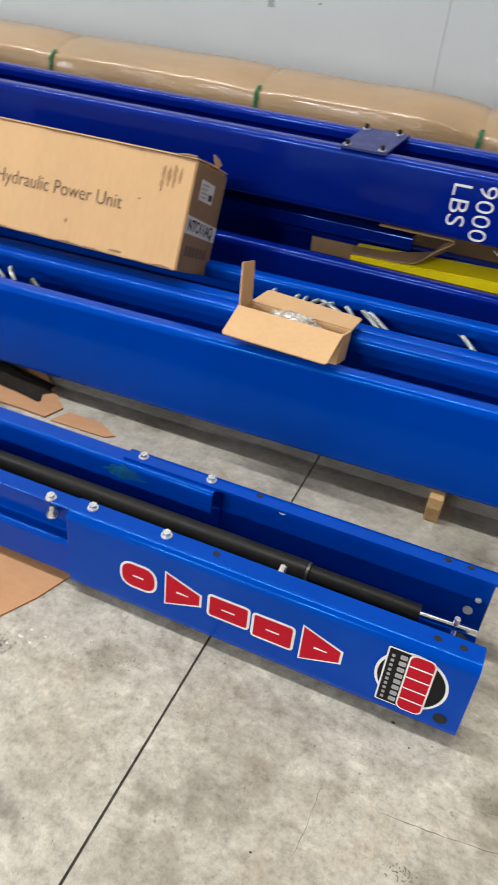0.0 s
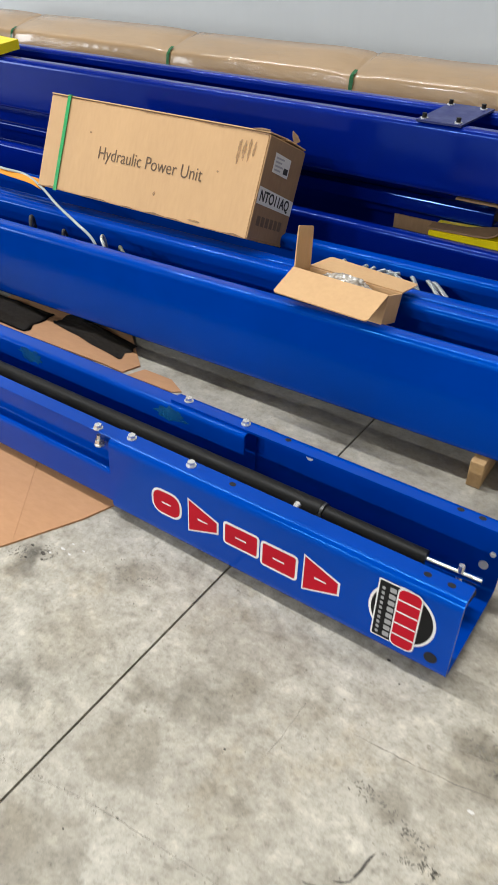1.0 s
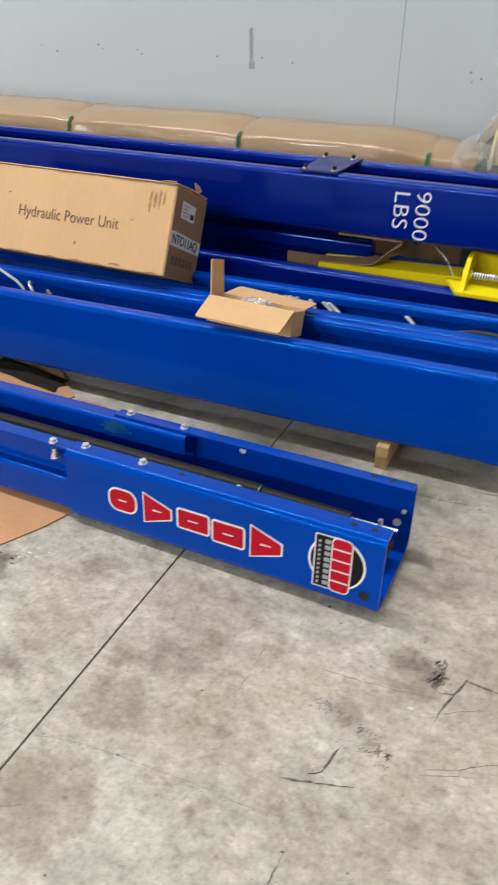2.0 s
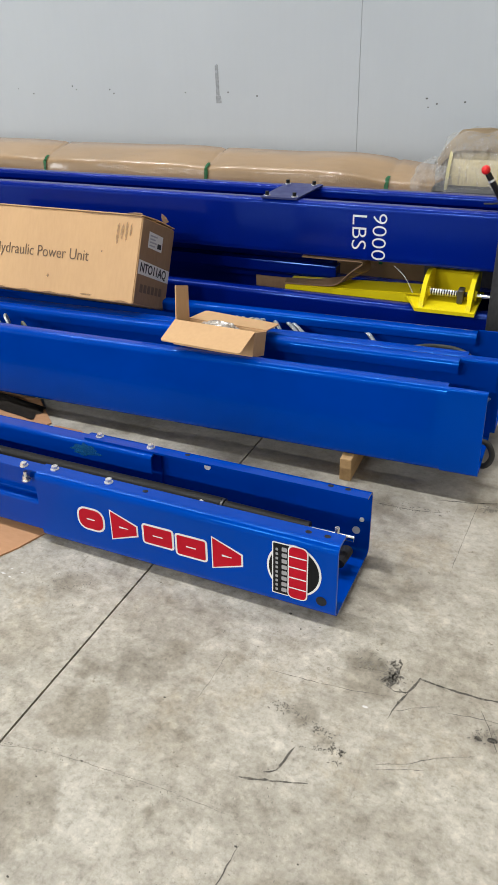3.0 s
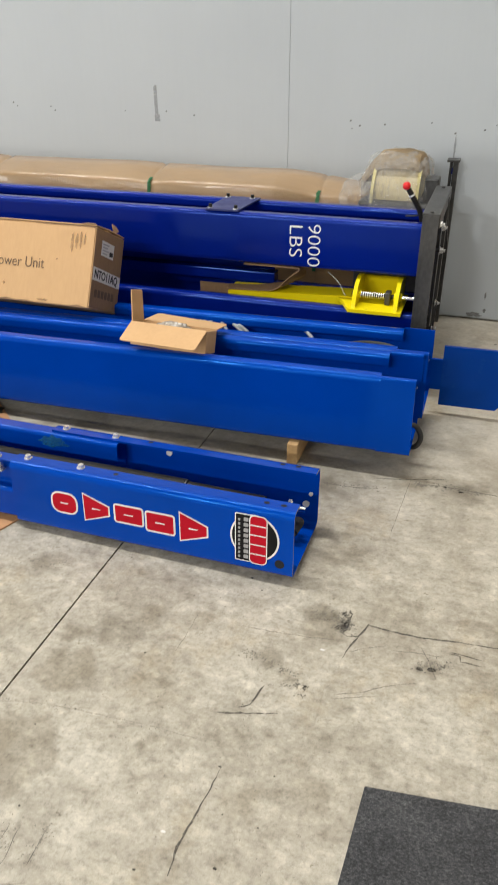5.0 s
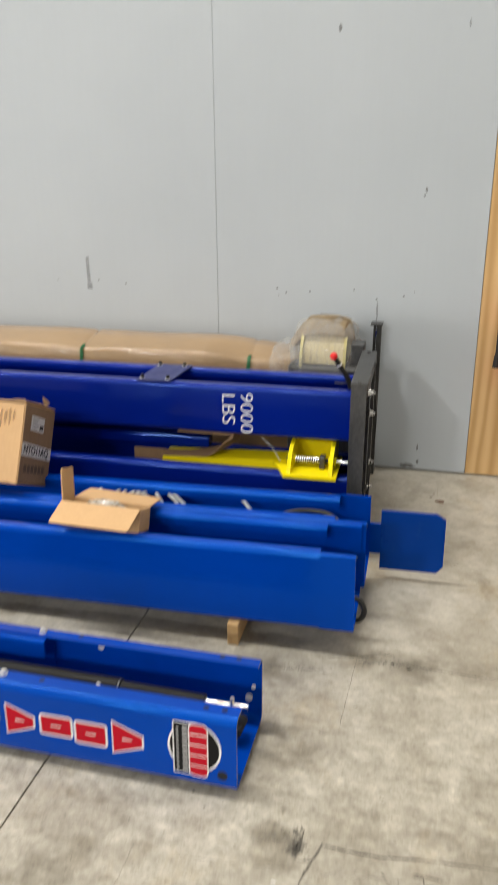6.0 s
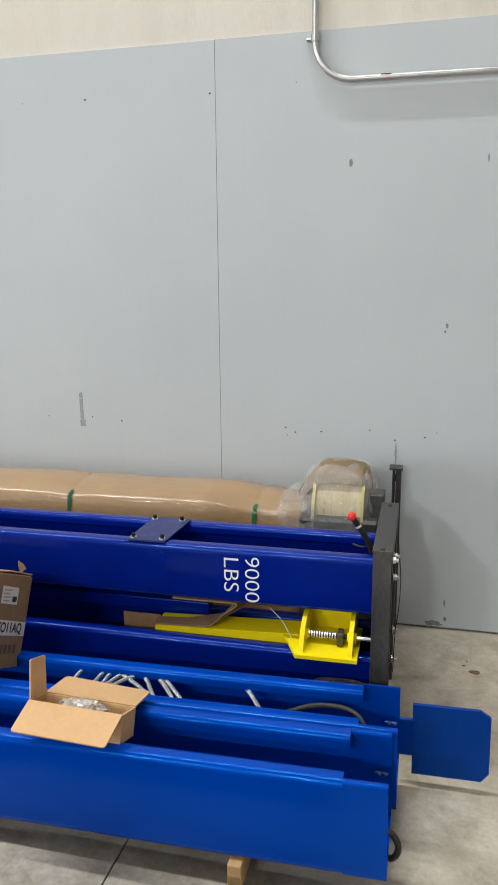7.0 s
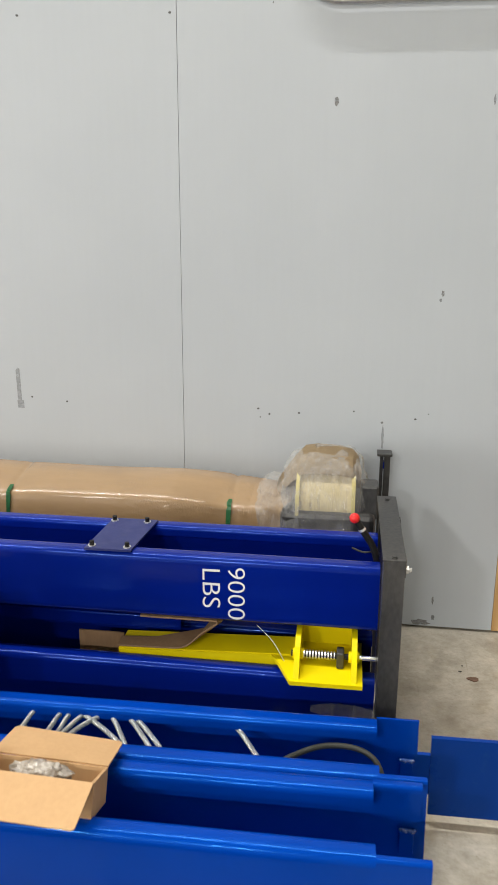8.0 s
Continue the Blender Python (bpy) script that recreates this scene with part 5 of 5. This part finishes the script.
# ---- fire extinguisher ----
ext = thing("fire_extinguisher", (1.365, -0.09, 0.43), "red fire extinguisher with black hose on raw plywood", "fire extinguisher")
bottle = [(0.43, 0.055), (0.438, 0.070), (0.46, 0.075), (0.74, 0.075), (0.775, 0.068), (0.80, 0.048), (0.815, 0.026), (0.845, 0.024)]
part("bottle", tube([(1.365, -0.09, z) for z, r in bottle], [r for z, r in bottle], 28), RED_PLASTIC, ext, smooth=True)
part("valve", box(1.345, 1.385, -0.11, -0.07, 0.842, 0.88, 0.006), ZINC, ext)
part("handle", box(1.33, 1.46, -0.10, -0.08, 0.885, 0.897, 0.004), BLACK_METAL, ext)
part("handle", box(1.34, 1.45, -0.10, -0.08, 0.915, 0.925, 0.004), BLACK_METAL, ext)
part("hose", tube(curve_points([(1.35, -0.09, 0.865), (1.305, -0.09, 0.89), (1.278, -0.085, 0.86), (1.272, -0.085, 0.76), (1.274, -0.085, 0.62), (1.272, -0.085, 0.585)], 8), 0.0095, 10), RUBBER, ext, smooth=True)
part("nozzle", tube([(1.272, -0.085, 0.59), (1.271, -0.085, 0.535)], [0.011, 0.014], 12), RUBBER, ext)
part("band", tube([(1.365, -0.09, 0.70), (1.365, -0.09, 0.71)], 0.077, 28), BLACK_METAL, ext)
part("label", tube([(1.365, -0.09, 0.56), (1.365, -0.09, 0.68)], 0.0758, 28), PAPER, ext, "white instruction label", smooth=True)
part("wall_bracket", box(1.345, 1.385, -0.02, 0.002, 0.5, 0.9, 0.002), STEEL, ext)

ext.location += Vector((0.036, 0, 0.03))

# ---- marks on the floor ----
def stroke(line, w0, w1, seed, z=0.0006):
    """A thin uneven scratch along a line on the floor."""
    rnd = random.Random(seed)
    pts = []
    for (ax, ay), (bx, by) in zip(line, line[1:]):
        n = max(2, int(math.hypot(bx - ax, by - ay) / 0.012))
        pts += [(ax + (bx - ax) * k / n + rnd.uniform(-1, 1) * 0.0012, ay + (by - ay) * k / n + rnd.uniform(-1, 1) * 0.0012) for k in range(n)]
    pts.append(line[-1])
    bm = bmesh.new()
    prev = None
    for i, p in enumerate(pts):
        a, b = Vector(pts[max(i - 1, 0)]), Vector(pts[min(i + 1, len(pts) - 1)])
        d = (b - a).normalized()
        s = i / (len(pts) - 1)
        w = (w0 + (w1 - w0) * s) * rnd.uniform(0.35, 1.15) * min(1.0, 0.25 + 6 * s, 0.25 + 6 * (1 - s))
        l, r = bm.verts.new((p[0] - d.y * w, p[1] + d.x * w, z)), bm.verts.new((p[0] + d.y * w, p[1] - d.x * w, z))
        if prev:
            bm.faces.new((prev[0], prev[1], r, l))
        prev = (l, r)
        if rnd.random() < 0.4:
            q = Vector(p) + Vector((rnd.uniform(-1, 1), rnd.uniform(-1, 1))) * w * 3.5
            e = w * rnd.uniform(0.3, 0.8)
            bm.faces.new([bm.verts.new((q.x + e * cx * rnd.uniform(0.6, 1.3), q.y + e * cy * rnd.uniform(0.6, 1.3), z)) for cx, cy in ((1, 0), (0.3, 1), (-1, 0.4), (-0.4, -1))])
    return bm


STROKES = [
    ([(0.52, -2.323), (0.603, -2.319), (0.683, -2.312), (0.767, -2.298)], 0.0008, 0.001),
    ([(0.682, -2.248), (0.743, -2.237), (0.784, -2.238)], 0.0008, 0.001),
    ([(0.756, -2.269), (0.784, -2.279), (0.809, -2.273), (0.826, -2.228), (0.883, -2.232), (0.945, -2.232), (1.04, -2.22), (1.3, -2.2)], 0.003, 0.0012),
    ([(0.809, -2.273), (0.793, -2.318), (0.785, -2.354)], 0.003, 0.001),
    ([(0.781, -2.199), (0.776, -2.232), (0.770, -2.27)], 0.0015, 0.011),
    ([(0.763, -2.245), (0.748, -2.262)], 0.005, 0.003),
    ([(0.784, -2.334), (0.829, -2.307), (0.882, -2.279)], 0.0008, 0.0008),
    ([(0.893, -2.293), (0.952, -2.283), (1.009, -2.278)], 0.001, 0.0008),
    ([(0.564, -2.581), (0.623, -2.565), (0.687, -2.545)], 0.0026, 0.002),
    ([(0.602, -2.554), (0.623, -2.542), (0.638, -2.481)], 0.0022, 0.003),
    ([(0.786, -2.473), (0.829, -2.455), (0.878, -2.437)], 0.001, 0.0008),
    ([(0.79, -2.459), (0.848, -2.435), (0.892, -2.403), (0.96, -2.372)], 0.0011, 0.0008),
    ([(0.599, -2.93), (0.595, -2.873), (0.607, -2.789), (0.617, -2.70)], 0.0028, 0.0014),
    ([(0.956, -2.262), (0.98, -2.308), (0.998, -2.35)], 0.0012, 0.0008),
    ([(0.269, -3.051), (0.312, -3.037), (0.364, -3.018)], 0.001, 0.0006),
    ([(0.29, -3.037), (0.286, -2.989), (0.285, -2.928)], 0.0012, 0.0006),
    ([(0.356, -2.987), (0.356, -2.946), (0.356, -2.911)], 0.0016, 0.0006),
    ([(0.737, -1.566), (0.819, -1.551), (0.953, -1.508)], 0.002, 0.0016),
    ([(0.849, -1.565), (0.939, -1.553), (1.051, -1.556), (1.14, -1.56), (1.4, -1.57)], 0.001, 0.002),
    ([(0.571, -1.644), (0.675, -1.641), (0.766, -1.625)], 0.0012, 0.001),
    ([(0.822, -1.867), (0.833, -1.70), (0.844, -1.53)], 0.0008, 0.0007),
    ([(1.021, -2.263), (1.044, -2.264), (1.045, -2.281), (1.095, -2.28)], 0.002, 0.002),
    ([(1.021, -2.258), (1.094, -2.262)], 0.0022, 0.0014),
    ([(1.136, -0.906), (1.166, -0.903)], 0.003, 0.002),
    ([(0.20, -1.70), (0.28, -1.72), (0.40, -1.66)], 0.0008, 0.0012),
    ([(-0.009, -2.708), (0.101, -2.696), (0.189, -2.674), (0.283, -2.665), (0.376, -2.66), (0.454, -2.655), (0.588, -2.657)], 0.00035, 0.0005),
    ([(0.102, -2.85), (0.138, -2.833), (0.177, -2.812)], 0.0012, 0.0006),
    ([(0.41, -2.451), (0.415, -2.398), (0.416, -2.312)], 0.0006, 0.0005),
    ([(0.314, -3.026), (0.313, -2.988), (0.306, -2.936)], 0.0008, 0.0012),
]
for k, (line, w0, w1) in enumerate(STROKES):
    part("scratch", stroke(line, w0, w1, 100 + k), FAINT if k in (0, 1, 6, 7, 10, 11, 14, 15, 16, 20, 25, 26, 27, 28) else SCUFF, floor)
for k, (sx, sy, r) in enumerate([(0.345, -2.473, 0.0045), (0.271, -2.665, 0.004), (0.503, -2.148, 0.006), (0.542, -2.186, 0.003), (0.613, -2.702, 0.0045), (0.21, -2.725, 0.003), (0.539, -2.937, 0.005), (0.672, -2.893, 0.006), (0.282, -2.894, 0.004), (0.721, -2.69, 0.003), (0.651, -2.795, 0.003), (0.722, -2.8, 0.003), (0.725, -2.457, 0.006), (1.083, -0.261, 0.007), (1.07, -0.30, 0.01), (0.96, -2.33, 0.012), (0.985, -2.325, 0.014), (1.0, -1.57, 0.012), (0.95, -1.555, 0.009), (-0.30, -2.315, 0.008), (-0.262, -2.32, 0.011), (-0.25, -2.335, 0.006), (-0.285, -2.35, 0.006)]):
    part("speck", prism([(sx + x, sy + y) for x, y in smear(200 + k, r * 0.75, r * 0.45, 12)], 0.0012), SCUFF, floor)


def grit(line, spread, n, size, seed):
    """A ragged cluster of tiny dirt chips strewn along a line."""
    rnd = random.Random(seed)
    bm = bmesh.new()
    for _ in range(n):
        k = rnd.randrange(len(line) - 1)
        p = Vector(line[k]).lerp(Vector(line[k + 1]), rnd.random()) + Vector((rnd.gauss(0, spread), rnd.gauss(0, spread * 0.7)))
        e, turn = size * rnd.uniform(0.3, 1.3), rnd.uniform(0, 3.1)
        ring = []
        for i in range(6):
            a = i * math.pi / 3
            q = Vector((e * 1.7 * math.cos(a) * rnd.uniform(0.6, 1.2), e * 0.7 * math.sin(a) * rnd.uniform(0.6, 1.2)))
            q.rotate(Matrix.Rotation(turn, 2))
            ring.append(bm.verts.new((p.x + q.x, p.y + q.y, 0.0007)))
        bm.faces.new(ring)
    return bm


for k, (line, spread, n, size) in enumerate([
        ([(0.556, -2.397), (0.589, -2.406), (0.62, -2.41), (0.655, -2.429), (0.69, -2.431), (0.721, -2.464)], 0.009, 110, 0.0022),
        ([(0.69, -2.215), (0.74, -2.225), (0.79, -2.262)], 0.016, 90, 0.0025),
        ([(0.638, -2.478), (0.687, -2.466), (0.725, -2.457), (0.72, -2.49)], 0.006, 60, 0.0020),
        ([(0.765, -2.20), (0.772, -2.235), (0.765, -2.265)], 0.010, 120, 0.0034),
        ([(0.95, -2.33), (0.985, -2.315), (1.02, -2.30)], 0.012, 90, 0.0024),
        ([(-0.315, -2.35), (-0.25, -2.31)], 0.016, 110, 0.0026),
        ([(0.02, -2.70), (0.28, -2.665), (0.5, -2.66)], 0.006, 90, 0.0014),
        ([(0.85, -1.565), (0.95, -1.552), (1.06, -1.56)], 0.014, 120, 0.0035),
        ([(0.56, -1.65), (0.77, -1.62)], 0.012, 60, 0.0026),
        ([(0.28, -2.93), (0.31, -3.03)], 0.014, 60, 0.0018),
        ([(0.36, -2.91), (0.35, -2.99)], 0.007, 40, 0.0018),
        ([(-0.02, -2.26), (-0.08, -2.25)], 0.03, 60, 0.0020),
        ([(0.2, -2.6), (0.9, -2.75)], 0.16, 130, 0.0014),
        ([(0.1, -2.35), (0.6, -2.3)], 0.12, 90, 0.0013)]):
    part("grit", grit(line, spread, n, size * 0.85, 400 + k), GRIT, floor, "strewn dark grit")
DEBRIS = grained("brown_debris", (0.09, 0.05, 0.03), (0.2, 0.12, 0.08), 40, 0.9)
solo("leaf_scrap", prism([(1.108 + x, -0.345 + y) for x, y in smear(61, 0.022, 0.014, 13)], 0.004), DEBRIS, "small dry brown scrap on the floor", "debris")
PALE = grained("pale_fleck_and_glint", (0.6, 0.59, 0.56), (0.75, 0.74, 0.71), 40, 0.7)
# the five by the cardboard sheet paint in white glints of crinkled tape
for k, (sx, sy, r) in enumerate([(0.737, -2.339, 0.008), (0.56, -2.858, 0.006), (-0.235, -2.285, 0.007), (-0.21, -2.29, 0.005), (-0.25, -2.31, 0.005), (-0.225, -2.262, 0.004), (-0.19, -2.265, 0.004)]):
    part("fleck", prism([(sx + x, sy + y) for x, y in smear(300 + k, r, r * 0.4, 12)], 0.0006), PALE, floor)
